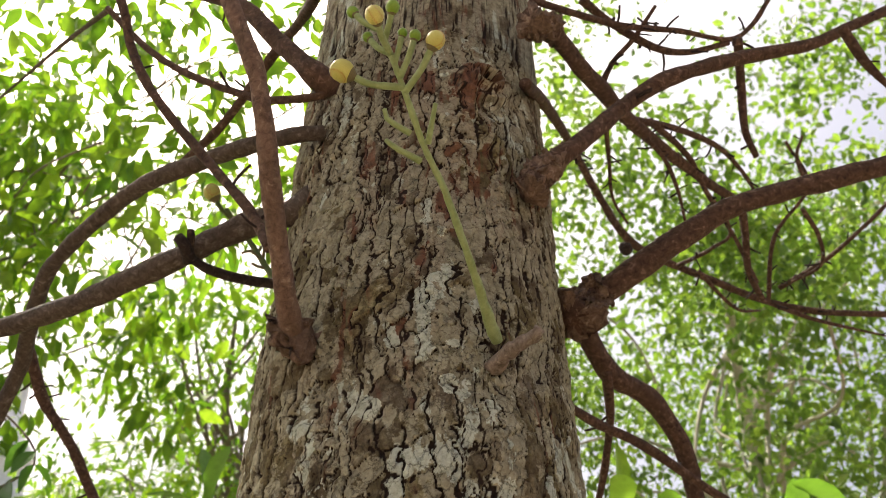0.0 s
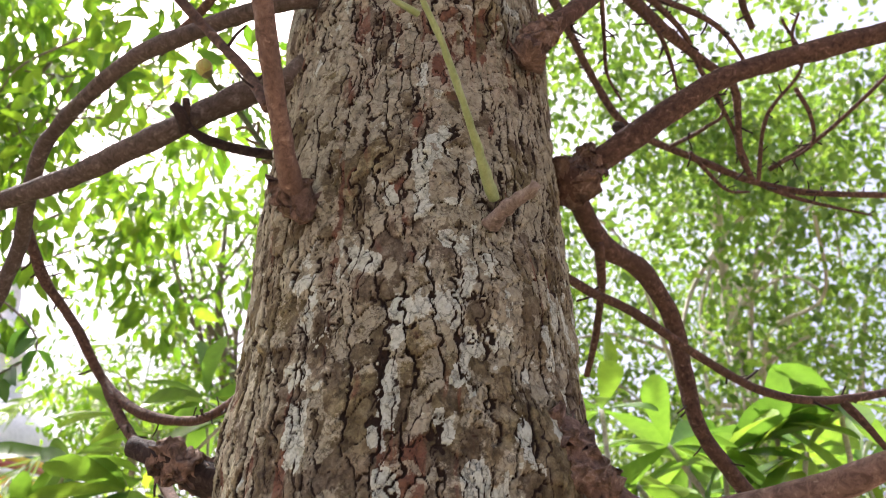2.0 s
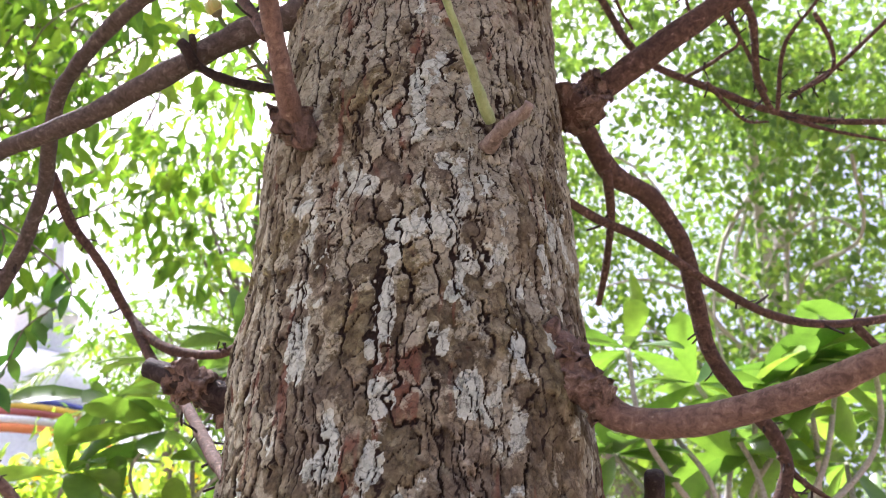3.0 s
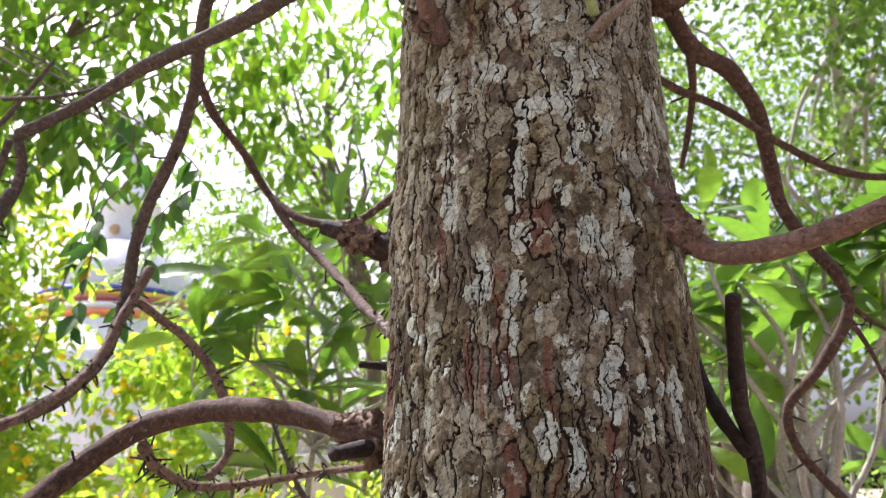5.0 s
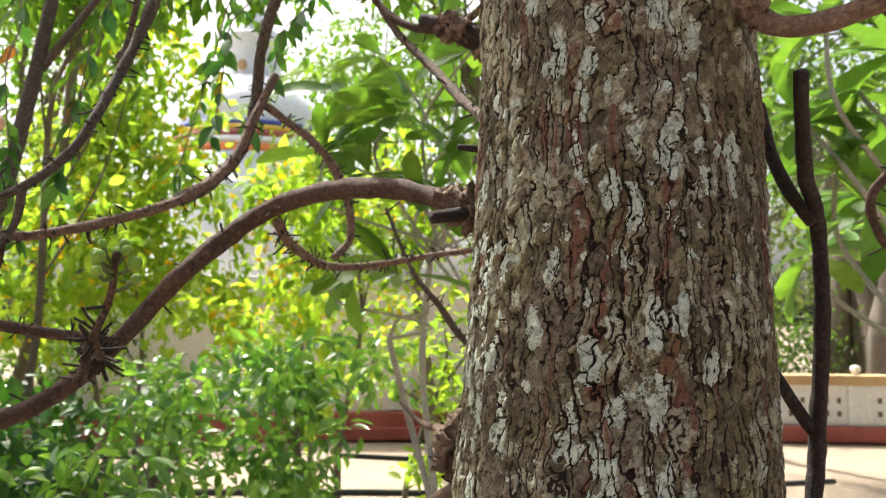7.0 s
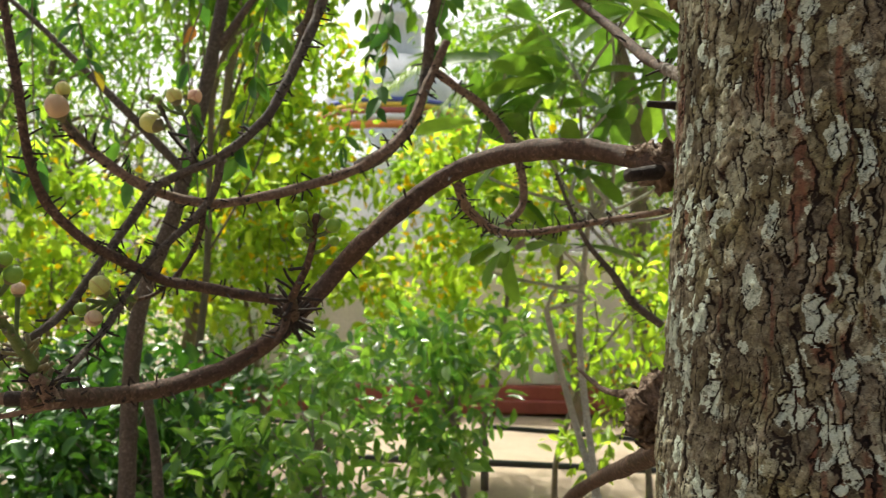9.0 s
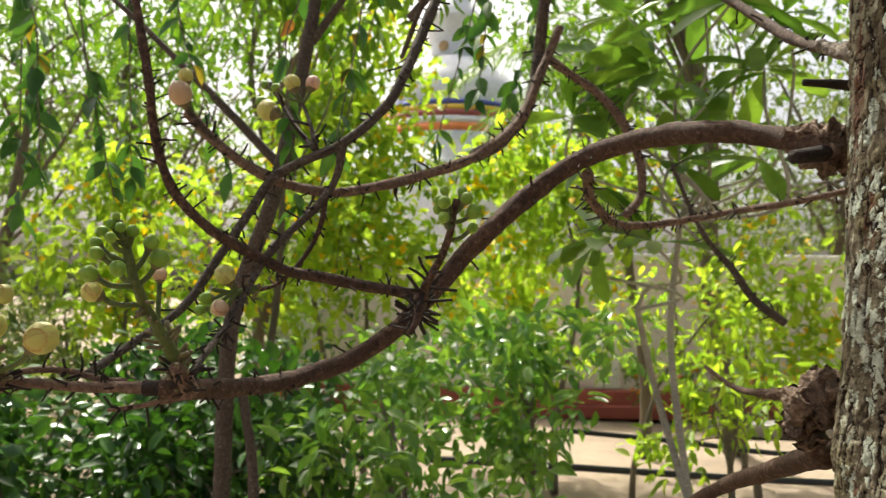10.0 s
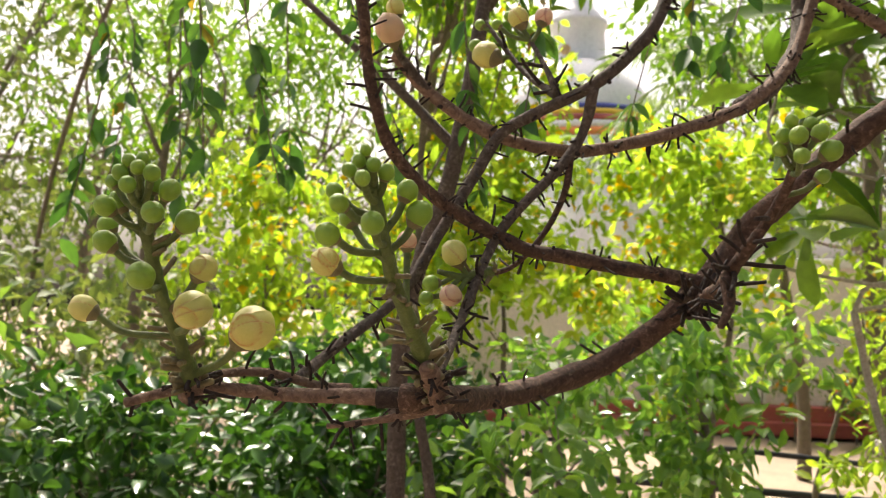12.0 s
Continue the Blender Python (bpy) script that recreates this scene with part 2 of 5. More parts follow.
HOLE_SHADE = plain_material("hole_shade", (0.14, 0.10, 0.09), (0.22, 0.16, 0.14), 3, 0.8, 0.3)

# ---- building tools ----
rng = np.random.default_rng(7)
def reseed(k):
    global rng
    rng = np.random.default_rng(k)


GRID = np.random.default_rng(3).random((48, 48, 48))


def value_noise(p):
    """Smooth lattice noise in 0..1 at the points p (n x 3)."""
    i = np.floor(p).astype(int)
    f = p - i
    f = f * f * (3 - 2 * f)
    out = 0.0
    for a in (0, 1):
        for b in (0, 1):
            for c in (0, 1):
                w = (f[:, 0] if a else 1 - f[:, 0]) * (f[:, 1] if b else 1 - f[:, 1]) * (f[:, 2] if c else 1 - f[:, 2])
                out = out + w * GRID[(i[:, 0] + a) % 48, (i[:, 1] + b) % 48, (i[:, 2] + c) % 48]
    return out


def fbm(p, octaves=4):
    total, amp, norm = 0.0, 1.0, 0.0
    for k in range(octaves):
        total = total + amp * value_noise(p * 2 ** k + 11.3 * k)
        norm += amp
        amp *= 0.5
    return total / norm


def smooth(a, b, x):
    t = np.clip((x - a) / (b - a), 0, 1)
    return t * t * (3 - 2 * t)


def quads_mesh(name, verts, quads, mat, smooth_shade=True):
    """Fast mesh from arrays of vertices (n x 3) and quads or triangles (m x k)."""
    verts, quads = np.asarray(verts, dtype=np.float32), np.asarray(quads, dtype=np.int32)
    k = quads.shape[1]
    me = bpy.data.meshes.new(name)
    me.vertices.add(len(verts))
    me.vertices.foreach_set("co", verts.ravel())
    me.loops.add(quads.size)
    me.loops.foreach_set("vertex_index", quads.ravel())
    me.polygons.add(len(quads))
    me.polygons.foreach_set("loop_start", np.arange(0, quads.size, k, dtype=np.int32))
    me.materials.append(mat)
    me.polygons.foreach_set("use_smooth", np.full(len(quads), smooth_shade))
    me.update(calc_edges=True)
    me.validate()
    return me


def part(name, me, parent=None, label=""):
    ob = new(name, me)
    ob.parent = parent
    return tagged(ob, label)


def thing(name, label, category, at=(0, 0, 0), group="", kind=""):
    ob = new(name)
    ob.location = at
    ob.empty_display_size = 0.05
    return tagged(ob, label, category, group, kind)


def spline(pts, step):
    """Catmull-Rom through pts, evenly resampled."""
    p = np.asarray(pts, float)
    q = np.vstack([2 * p[0] - p[1], p, 2 * p[-1] - p[-2]])
    out = []
    for i in range(1, len(q) - 2):
        t = np.linspace(0, 1, 24, endpoint=False)[:, None]
        a, b, c, d = q[i - 1], q[i], q[i + 1], q[i + 2]
        out.append(0.5 * (2 * b + (c - a) * t + (2 * a - 5 * b + 4 * c - d) * t ** 2 + (3 * b - a - 3 * c + d) * t ** 3))
    out = np.vstack(out + [p[-1:]])
    s = np.r_[0, np.cumsum(np.linalg.norm(np.diff(out, axis=0), axis=1))]
    n = max(3, int(s[-1] / step) + 1)
    u = np.linspace(0, s[-1], n)
    return np.stack([np.interp(u, s, out[:, k]) for k in range(3)], 1), u


def tube(pts, radii, step=0.01, sides=12, rough=0.1, collar=0.0, freq=30.0, caps=True):
    """Vertices and quads of a tapered, slightly knobbly limb along a smooth line."""
    line, u = spline(pts, step)
    n = len(line)
    rr = np.interp(u / max(u[-1], 1e-6), np.linspace(0, 1, len(radii)), radii)
    if collar:
        rr = rr * (1 + collar * np.exp(-((u - 0.01) / 0.028) ** 2))
    tang = np.gradient(line, axis=0)
    tang /= np.linalg.norm(tang, axis=1)[:, None]
    ref = np.array([0.31, 0.17, 0.93]) if abs(tang[0][2]) < 0.8 else np.array([0.9, 0.3, 0.1])
    a = np.zeros_like(tang)
    x = ref - tang[0] * (ref @ tang[0])
    for i in range(n):
        x = x - tang[i] * (x @ tang[i])
        x /= np.linalg.norm(x)
        a[i] = x
    b = np.cross(tang, a)
    ang = np.linspace(0, 2 * np.pi, sides, endpoint=False)
    ring = a[:, None, :] * np.cos(ang)[None, :, None] + b[:, None, :] * np.sin(ang)[None, :, None]
    v = (line[:, None, :] + ring * rr[:, None, None]).reshape(-1, 3)
    if rough:
        k = (fbm(v * freq + 5, 3) - 0.5) * 2 * rough + (fbm(v * freq * 0.3 + 9, 2) - 0.5) * 1.2 * rough
        v = (line[:, None, :] + ring * (rr[:, None] * (1 + k.reshape(n, sides)))[:, :, None]).reshape(-1, 3)
    i, j = np.meshgrid(np.arange(n - 1), np.arange(sides), indexing="ij")
    q = np.stack([i * sides + j, i * sides + (j + 1) % sides, (i + 1) * sides + (j + 1) % sides, (i + 1) * sides + j], -1).reshape(-1, 4)
    if caps:
        c0, c1 = len(v), len(v) + 1
        v = np.vstack([v, line[:1] - tang[:1] * rr[0] * 0.3, line[-1:] + tang[-1:] * rr[-1] * 0.4])
        j = np.arange(0, sides, 2)
        lo = np.stack([np.full(len(j), c0), (j + 2) % sides, j + 1, j], -1)
        o = (n - 1) * sides
        hi = np.stack([np.full(len(j), c1), o + j, o + j + 1, o + (j + 2) % sides], -1)
        q = np.vstack([q, lo, hi])
    return v, q, line, rr


def join(pieces):
    vs, qs, o = [], [], 0
    for v, q in pieces:
        vs.append(v)
        qs.append(q + o)
        o += len(v)
    return np.vstack(vs), np.vstack(qs)


LEAF_FORM = {
    # rows along the midrib: share of length, half width, sag
    "long": [(0, 0.04), (0.2, 0.36), (0.45, 0.5), (0.75, 0.34), (1.0, 0.02)],
    "oval": [(0, 0.06), (0.3, 0.45), (0.65, 0.46), (1.0, 0.03)],
    "broad": [(0, 0.05), (0.25, 0.26), (0.55, 0.46), (0.8, 0.46), (0.94, 0.24), (1.0, 0.03)],
    "small": [(0, 0.05), (0.5, 0.5), (1.0, 0.04)],
}


def leaf_mesh(name, at, way, length, width, form, mat, fold=0.25, sag=0.12, up=(0, 0, 1), twist=0.6):
    """All the leaves of a crown: each a folded, sagging blade with its base at one of the points."""
    n = len(at)
    way = way / np.linalg.norm(way, axis=1)[:, None]
    u = np.asarray(up, float)[None, :] + rng.normal(0, twist, (n, 3))
    side = np.cross(way, u)
    side /= np.linalg.norm(side, axis=1)[:, None] + 1e-9
    nrm = np.cross(side, way)
    rows = LEAF_FORM[form]
    m = len(rows)
    vs = []
    for s, h in rows:
        mid = at + way * (length * s)[:, None] - nrm * (length * sag * s * s)[:, None]
        lift = nrm * (width * h * fold * 2)[:, None]
        off = side * (width * h)[:, None]
        vs += [mid + off + lift, mid, mid - off + lift]
    v = np.stack(vs, 1).reshape(-1, 3)
    f = []
    for i in range(m - 1):
        for c in (0, 1):
            f.append((i * 3 + c, i * 3 + c + 1, i * 3 + 4 + c, i * 3 + 3 + c))
    f = (np.array(f)[None] + (np.arange(n) * m * 3)[:, None, None]).reshape(-1, 4)
    return quads_mesh(name, v, f, mat)


def unit(n):
    d = rng.normal(size=(n, 3))
    return d / np.linalg.norm(d, axis=1)[:, None]


def clumps_in(center, radii, count, gap=0.5, seed=0.0):
    """Places for leaf clumps in an ellipsoid with an uneven outline and holes."""
    c, r = np.asarray(center, float), np.asarray(radii, float)
    out = []
    while len(out) < count:
        d = unit(400) * (rng.random(400) ** 0.4)[:, None]
        p = c + d * r
        keep = fbm(p * 1.6 / max(r) * 2.2 + seed + 20, 3) > gap * (0.75 + 0.3 * np.linalg.norm(d, axis=1))
        out += list(p[keep])
    return np.array(out[:count])


def crown_leaves(name, centres, per, spread, length, width, form, mat, droop=0.3, fold=0.25, sag=0.15, twist=0.6):
    n = len(centres) * per
    at = np.repeat(centres, per, 0) + unit(n) * (spread * rng.random(n) ** 0.6)[:, None]
    way = unit(n) * (1 - droop) + (at - np.repeat(centres, per, 0)) / spread * 0.4
    way[:, 2] -= droop * 1.1
    ln = length * rng.uniform(0.6, 1.2, n)
    return leaf_mesh(name, at, way, ln, ln * width * rng.uniform(0.85, 1.15, n), form, mat, fold, sag, twist=twist)


def tree(name, label, base, fork, centres, stem_r, wood, leaf, limb_step=1, twig_r=0.006, group="", category="tree", bend=0.25):
    """A tree: tapered trunk from base to fork, limbs that reach the clumps, and the crown of leaves."""
    t = thing(name, label, category, base, group)
    b, f = np.asarray(base, float), np.asarray(fork, float)
    mid = (b + f) / 2 + unit(1)[0] * np.linalg.norm(f - b) * 0.05
    heart = np.mean(centres, 0)
    top = heart + np.array([0, 0, 0.5]) * np.std(centres[:, 2])
    v, q, leader, lr = tube([b, mid, f, (f + top) / 2 + unit(1)[0] * 0.1 * np.linalg.norm(top - f), top], [stem_r * 1.25, stem_r, stem_r * 0.8, stem_r * 0.5, stem_r * 0.2], 0.06, 10, 0.12, freq=8)
    pieces = [(v, q)]
    for c in centres[::limb_step]:
        k = int(len(leader) * rng.uniform(0.45, 0.92))
        start = leader[k]
        gap = np.linalg.norm(c - start)
        m1 = start * 0.65 + c * 0.35 + unit(1)[0] * gap * bend * 0.5 + np.array([0, 0, 0.06]) * gap
        m2 = start * 0.3 + c * 0.7 + unit(1)[0] * gap * bend * 0.4 + np.array([0, 0, 0.08]) * gap
        r = min(lr[k] * 0.6, stem_r * 0.32)
        v, q, _, _ = tube([start, m1, m2, c], [r, r * 0.7, r * 0.4, twig_r], 0.08, 6, 0.08, freq=8)
        pieces.append((v, q))
    me = quads_mesh("trunk", *join(pieces), wood)
    part("trunk", me, t).matrix_parent_inverse = Matrix.Translation(-Vector(base))
    for crown in leaf:
        part("crown", crown, t).matrix_parent_inverse = Matrix.Translation(-Vector(base))
    return t


# ---- ground and buildings ----


def ground_sheet():
    """One uneven sheet, finer near the tree, flat towards the horizon."""
    s = np.concatenate([-np.geomspace(600, 12, 14), np.linspace(-11, 25, 73), np.geomspace(27, 600, 16)])
    x, y = np.meshgrid(s, s, indexing="ij")
    p = np.stack([x.ravel(), y.ravel(), np.zeros(x.size)], 1)
    near = smooth(40, 15, np.hypot(p[:, 0], p[:, 1]))
    p[:, 2] = (fbm(p * 0.7 + 3, 4) - 0.5) * 0.14 * near
    n = len(s)
    i, j = np.meshgrid(np.arange(n - 1), np.arange(n - 1), indexing="ij")
    q = np.stack([i * n + j, (i + 1) * n + j, (i + 1) * n + j + 1, i * n + j + 1], -1).reshape(-1, 4)
    return tagged(new("ground", quads_mesh("ground", p, q, SAND)), "pale sandy earth of a temple garden", "ground", kind="structure")


ground_sheet()


def box(w, d, h, mat, bevel=0.01, name="block"):
    bm = bmesh.new()
    bmesh.ops.create_cube(bm, size=1)
    bmesh.ops.scale(bm, vec=(w, d, h), verts=bm.verts)
    bmesh.ops.translate(bm, vec=(0, 0, h / 2), verts=bm.verts)
    if bevel:
        bmesh.ops.bevel(bm, geom=bm.edges[:], offset=bevel, segments=2, affect="EDGES", profile=0.6)
    me = bpy.data.meshes.new(name)
    bm.to_mesh(me)
    bm.free()
    me.materials.append(mat)
    return me


def lathe(profile, mat, sides=48, name="lathe"):
    prof = np.asarray(profile, float)
    a = np.linspace(0, 2 * np.pi, sides, endpoint=False)
    v = np.stack([prof[:, None, 0] * np.cos(a), prof[:, None, 0] * np.sin(a), np.repeat(prof[:, 1:2], sides, 1)], -1).reshape(-1, 3)
    n = len(prof)
    i, j = np.meshgrid(np.arange(n - 1), np.arange(sides), indexing="ij")
    q = np.stack([i * sides + j, i * sides + (j + 1) % sides, (i + 1) * sides + (j + 1) % sides, (i + 1) * sides + j], -1).reshape(-1, 4)
    return quads_mesh(name, v, q, mat)


def at(ob, x, y, z, rz=0.0):
    ob.matrix_basis = pose(x, y, z, 0, 0, rz)
    return ob


def shrine_wall():
    """The long plastered wall with its stepped red plinth."""
    w = at(thing("temple_building", "pinkish plastered temple wall with a stepped red plinth", "building"), -3.6, 10.7, 0, 24)
    part("wall", box(9.0, 0.35, 2.0, PLASTER, 0.02), w)
    p = part("cornice", box(9.1, 0.5, 0.12, WHITEWASH, 0.02), w)
    p.location = (0, 0, 2.0)
    for k, (d, h) in enumerate(((1.1, 0.16), (0.8, 0.34))):
        s = part("plinth_step", box(9.1 + 0.3 * (1 - k), d, h, RED_PAINT, 0.02), w, "red-painted plinth step")
    for k in range(5):
        s = part("pilaster", box(0.3, 0.06, 1.6, WHITEWASH, 0.01), w)
        s.location = (-4.0 + 2.0 * k, -0.205, 0.35)
    return w


shrine_wall()


def balustrade():
    b = at(thing("balustrade_wall", "low white balustrade wall with ochre coping and red base", "wall"), 2.3, 11.8, 0, 8)
    part("base", box(5.0, 0.5, 0.2, RED_PAINT, 0.02), b, "red-painted base")
    c = part("panel_wall", box(4.9, 0.2, 0.52, WHITEWASH, 0.01), b)
    c.location = (0, 0, 0.2)
    c = part("coping", box(5.0, 0.34, 0.13, OCHRE, 0.02), b, "ochre-painted coping")
    c.location = (0, 0, 0.72)
    pier = box(0.3, 0.28, 0.52, WHITEWASH, 0.015, "pier")
    # solid dark blocks paint the shade of small openings
    hole = box(0.05, 0.02, 0.07, HOLE_SHADE, 0.005, "hole")
    ball = lathe([(0.001, 0), (0.03, 0), (0.03, 0.015), (0.06, 0.045), (0.065, 0.08), (0.05, 0.115), (0.001, 0.13)], WHITEWASH, 20, "finial")
    for k in range(5):
        x = -2.2 + 1.1 * k
        p = part("pier", pier, b)
        p.location = (x, 0, 0.202)
        f = part("finial", ball, b, "round white finial")
        f.location = (x, 0, 0.85)
        if k < 4:
            for i in range(5):
                for j in range(2):
                    h = part("hole", hole, b, "small dark block painted as the shade of an opening")
                    h.location = (x + 0.25 + i * 0.15, -0.102, 0.32 + 0.17 * j)
    return b


balustrade()


def stupa():
    s = at(thing("stupa", "white domed stupa with blue, yellow and red painted bands", "stupa"), -8.4, 15.35, 0)
    dome = [(1.5, 5.4), (1.5, 5.55), (1.44, 5.8), (1.3, 6.06), (1.08, 6.3), (0.84, 6.46), (0.6, 6.56), (0.01, 6.58)]
    part("dome", lathe(dome, WHITEWASH, 64), s, "whitewashed dome")
    part("drum", lathe([(2.1, 0), (2.1, 4.1), (2.0, 4.15), (1.85, 4.16), (1.85, 4.72), (0.1, 4.74)], WHITEWASH, 64), s, "white drum")
    for mat, z, r, tall in ((ORANGE, 4.74, 1.74, 0.16), (WHITEWASH, 4.902, 1.7, 0.14), (RED_PAINT, 5.044, 1.66, 0.13), (YELLOW, 5.176, 1.62, 0.11), (BLUE, 5.288, 1.58, 0.11)):
        part("band", lathe([(0.1, z), (r, z), (r + 0.03, z + 0.4 * tall), (r, z + tall), (0.1, z + tall)], mat, 64), s, mat.name.replace("_", " ") + " band")
    part("harmika", lathe([(0.5, 6.5), (0.64, 6.56), (0.6, 6.6), (0.58, 7.3), (0.64, 7.36), (0.64, 7.46), (0.55, 7.5), (0.1, 7.52)], WHITEWASH, 40), s, "round white block on the dome")
    e = part("emblem", lathe([(0.11, 0), (0.11, 0.03), (0.06, 0.05), (0.001, 0.05)], OCHRE, 20), s, "small round ochre emblem")
    e.matrix_basis = pose(0.05, -0.585, 6.75, 90)
    spire = [(0.52, 7.5), (0.5, 7.62), (0.42, 7.66), (0.4, 7.82), (0.33, 7.86), (0.3, 8.05), (0.22, 8.1), (0.18, 8.7), (0.1, 9.2), (0.01, 9.7)]
    part("spire", lathe(spire, WHITEWASH, 32), s, "tiered white spire")
    return s


stupa()


def fence():
    f = thing("garden_fence", "rough wooden posts with thin black pipe rails", "fence", (-2.6, 3.7, 0))
    inv = Matrix.Translation((2.6, -3.7, 0))
    for pts, r in (([(-3.9, 3.2, 0.62), (-3.06, 3.83, 0.56), (-2.13, 4.49, 0.49), (-0.49, 5.68, 0.35), (1.2, 6.9, 0.3)], 0.022),
                   ([(-2.2, 5.2, 0.6), (-1.41, 5.6, 0.53), (-0.85, 5.93, 0.46), (0.6, 6.6, 0.4)], 0.018),
                   ([(-3.7, 3.1, 0.85), (-2.9, 3.6, 0.8), (-2.4, 3.9, 0.76)], 0.012)):
        v, q, _, _ = tube(pts, [r, r], 0.12, 10, 0.02)
        part("rail", quads_mesh("rail", v, q, BLACK_PIPE), f, "black pipe rail").matrix_parent_inverse = inv
    for x, y, h, r in ((-2.93, 3.57, 0.78, 0.05), (-2.65, 3.73, 0.86, 0.045), (-2.1, 4.5, 0.6, 0.03), (-0.95, 5.36, 0.45, 0.03), (-3.8, 3.2, 0.7, 0.045), (-0.3, 5.85, 0.42, 0.03)):
        v, q, _, _ = tube([(x, y, -0.05), (x + 0.01, y, h / 2), (x - 0.01, y + 0.01, h)], [r, r * 0.9, r * 0.85], 0.05, 10, 0.1, freq=14)
        part("post", quads_mesh("post", v, q, FAR_WOOD), f, "weathered wooden post").matrix_parent_inverse = inv
    return f


fence()

# ---- the cannonball tree ----
TRUNK_FOOT = Vector((-0.045, 0.575, 0.0))
cannonball = thing("cannonball_tree", "cannonball tree with rough grey-brown bark and pale lichen", "tree", TRUNK_FOOT)
TREE_INV = Matrix.Translation(-TRUNK_FOOT)


def axis_at(z):
    return np.stack([-0.0314 + 0.0079 * (z - 1.8), 0.7792 + 0.1139 * (z - 1.8)], -1)


def radius_at(z):
    h = z - 1.8
    flare = 0.10 * np.exp(-z / 0.22)
    return np.where(h < 0.6, 0.1649 - 0.0189 * h + 0.0162 * h * h, 0.1594 - 0.006 * (h - 0.6)) + flare


# larger lichen patches on the trunk: height, angle from the front (to the right), half height
LICHEN = [(2.049, 0.19, 0.01), (1.967, -0.03, 0.021), (1.893, -0.08, 0.033), (1.833, -0.08, 0.014), (1.784, -0.11, 0.014), (1.798, -0.3, 0.019), (1.918, 0.27, 0.014), (1.885, 0.2, 0.014), (1.836, 0.33, 0.014),
          (1.964, 0.8, 0.025), (1.887, 0.79, 0.011), (2.097, -0.09, 0.014), (2.143, 0.06, 0.01), (1.891, -0.55, 0.032), (2.03, -0.2, 0.009), (1.69, 0.39, 0.034), (1.67, 0.86, 0.032), (1.647, 0.03, 0.018), (1.616, 0.17, 0.018),
          (1.515, 0.44, 0.016), (1.503, 0.29, 0.022), (1.44, 0.29, 0.03), (1.473, -0.09, 0.022), (1.504, -0.43, 0.017), (1.422, 0.07, 0.013), (1.457, 0.61, 0.021), (1.334, 0.34, 0.029)]


def angle_off(af, a):
    return np.arctan2(np.sin(af - a), np.cos(af - a))


def trunk_mesh():
    """Furrowed bark on a dense skin: wandering upright ribs, broken by short cross cracks into blocky plates, with lichen."""
    z = np.concatenate([np.linspace(0, 1.2, 50), np.arange(1.205, 2.56, 0.0016), np.linspace(2.565, 3.6, 50)])
    a = np.concatenate([np.linspace(-2.0, -1.52, 40), np.linspace(-1.512, 1.512, 490), np.linspace(1.52, 2.0, 40), np.linspace(2.05, 2 * np.pi - 2.05, 40)])
    nu = len(a)
    Z, A = np.meshgrid(z, a, indexing="ij")
    zf, af = Z.ravel(), A.ravel()
    c, r = axis_at(zf), radius_at(zf)
    d = np.stack([np.sin(af), -np.cos(af)], -1)
    p = np.stack([c[:, 0] + d[:, 0] * r, c[:, 1] + d[:, 1] * r, zf], -1)
    sway = fbm(p * np.array([16, 16, 9]) + 3, 3) - 0.5
    wave = fbm(p * np.array([45, 45, 24]) + 31, 3) - 0.5
    fray = fbm(p * 130 + 7, 3) - 0.5
    chip = fbm(p * 100 + 57, 3) - 0.5
    # ribs and plates, on two scales
    height, edge, tone, rank = 0.0, 1.0, 0.0, 0.0
    for ribs, tall, amp, seed in ((50, 0.030, 1.0, 1), (92, 0.013, 0.3, 2)):
        wide = 2 * np.pi * 0.165 / ribs
        u = af / (2 * np.pi) * ribs + (1.5 * sway + 1.5 * wave) * ribs / 52 + 0.55 * fray + 0.5 * chip
        iu = np.floor(u).astype(int)
        tab = np.random.default_rng(seed).random((ribs, 4))
        fu = u - iu
        lean = tab[iu % ribs, 2] * 0.3 - 0.15
        v = zf / (tall * (0.7 + 0.75 * tab[iu % ribs, 0])) + 13 * tab[iu % ribs, 1] + 1.3 * wave + 0.7 * chip + 0.4 * fray + lean * (fu - 0.5) * 4
        iv = np.floor(v).astype(int)
        fv = v - iv
        cell = np.random.default_rng(seed + 5).random((ribs, 256, 3))
        rid = cell[iu % ribs, iv % 256]
        up = cell[iu % ribs, (iv + 1) % 256, 1]
        side = np.minimum(fu, 1 - fu) * wide
        # a cross crack may be closed; so may a stretch of furrow
        ends = np.where(fv < 0.5, fv + np.where(rid[:, 1] > 0.8, 0.35, 0.0), 1 - fv + np.where(up > 0.8, 0.35, 0.0)) * tall * 1.0
        closed = (0.0008 + 0.0016 * smooth(1.5, 1.95, zf)) * smooth(0.50, 0.66, fbm(p * np.array([30, 30, 11]) + 61 + seed, 2))
        gap = np.minimum(side + closed, ends + 0.0006) * (1 if amp == 1.0 else 1.4) + 0.0016 * fray
        gap = np.maximum(gap, 0)
        rise = smooth(0.0, 0.0020, gap) * 0.9 + 0.1 * smooth(0.0, 0.006, gap)
        height = height + amp * (rise * (0.55 + 0.75 * rid[:, 0]) + 0.35 * rise * ((fu - 0.5) * (rid[:, 2] - 0.5) * 2 - (fv - 0.5) * 0.5))
        edge = np.minimum(edge, gap if amp == 1.0 else gap + 0.0001 + 0.0003 * smooth(1.5, 1.95, zf))
        tone = tone + amp * rid[:, 0]
        rank = rank + (0.6 if amp == 1.0 else 0.4) * rid[:, 2]
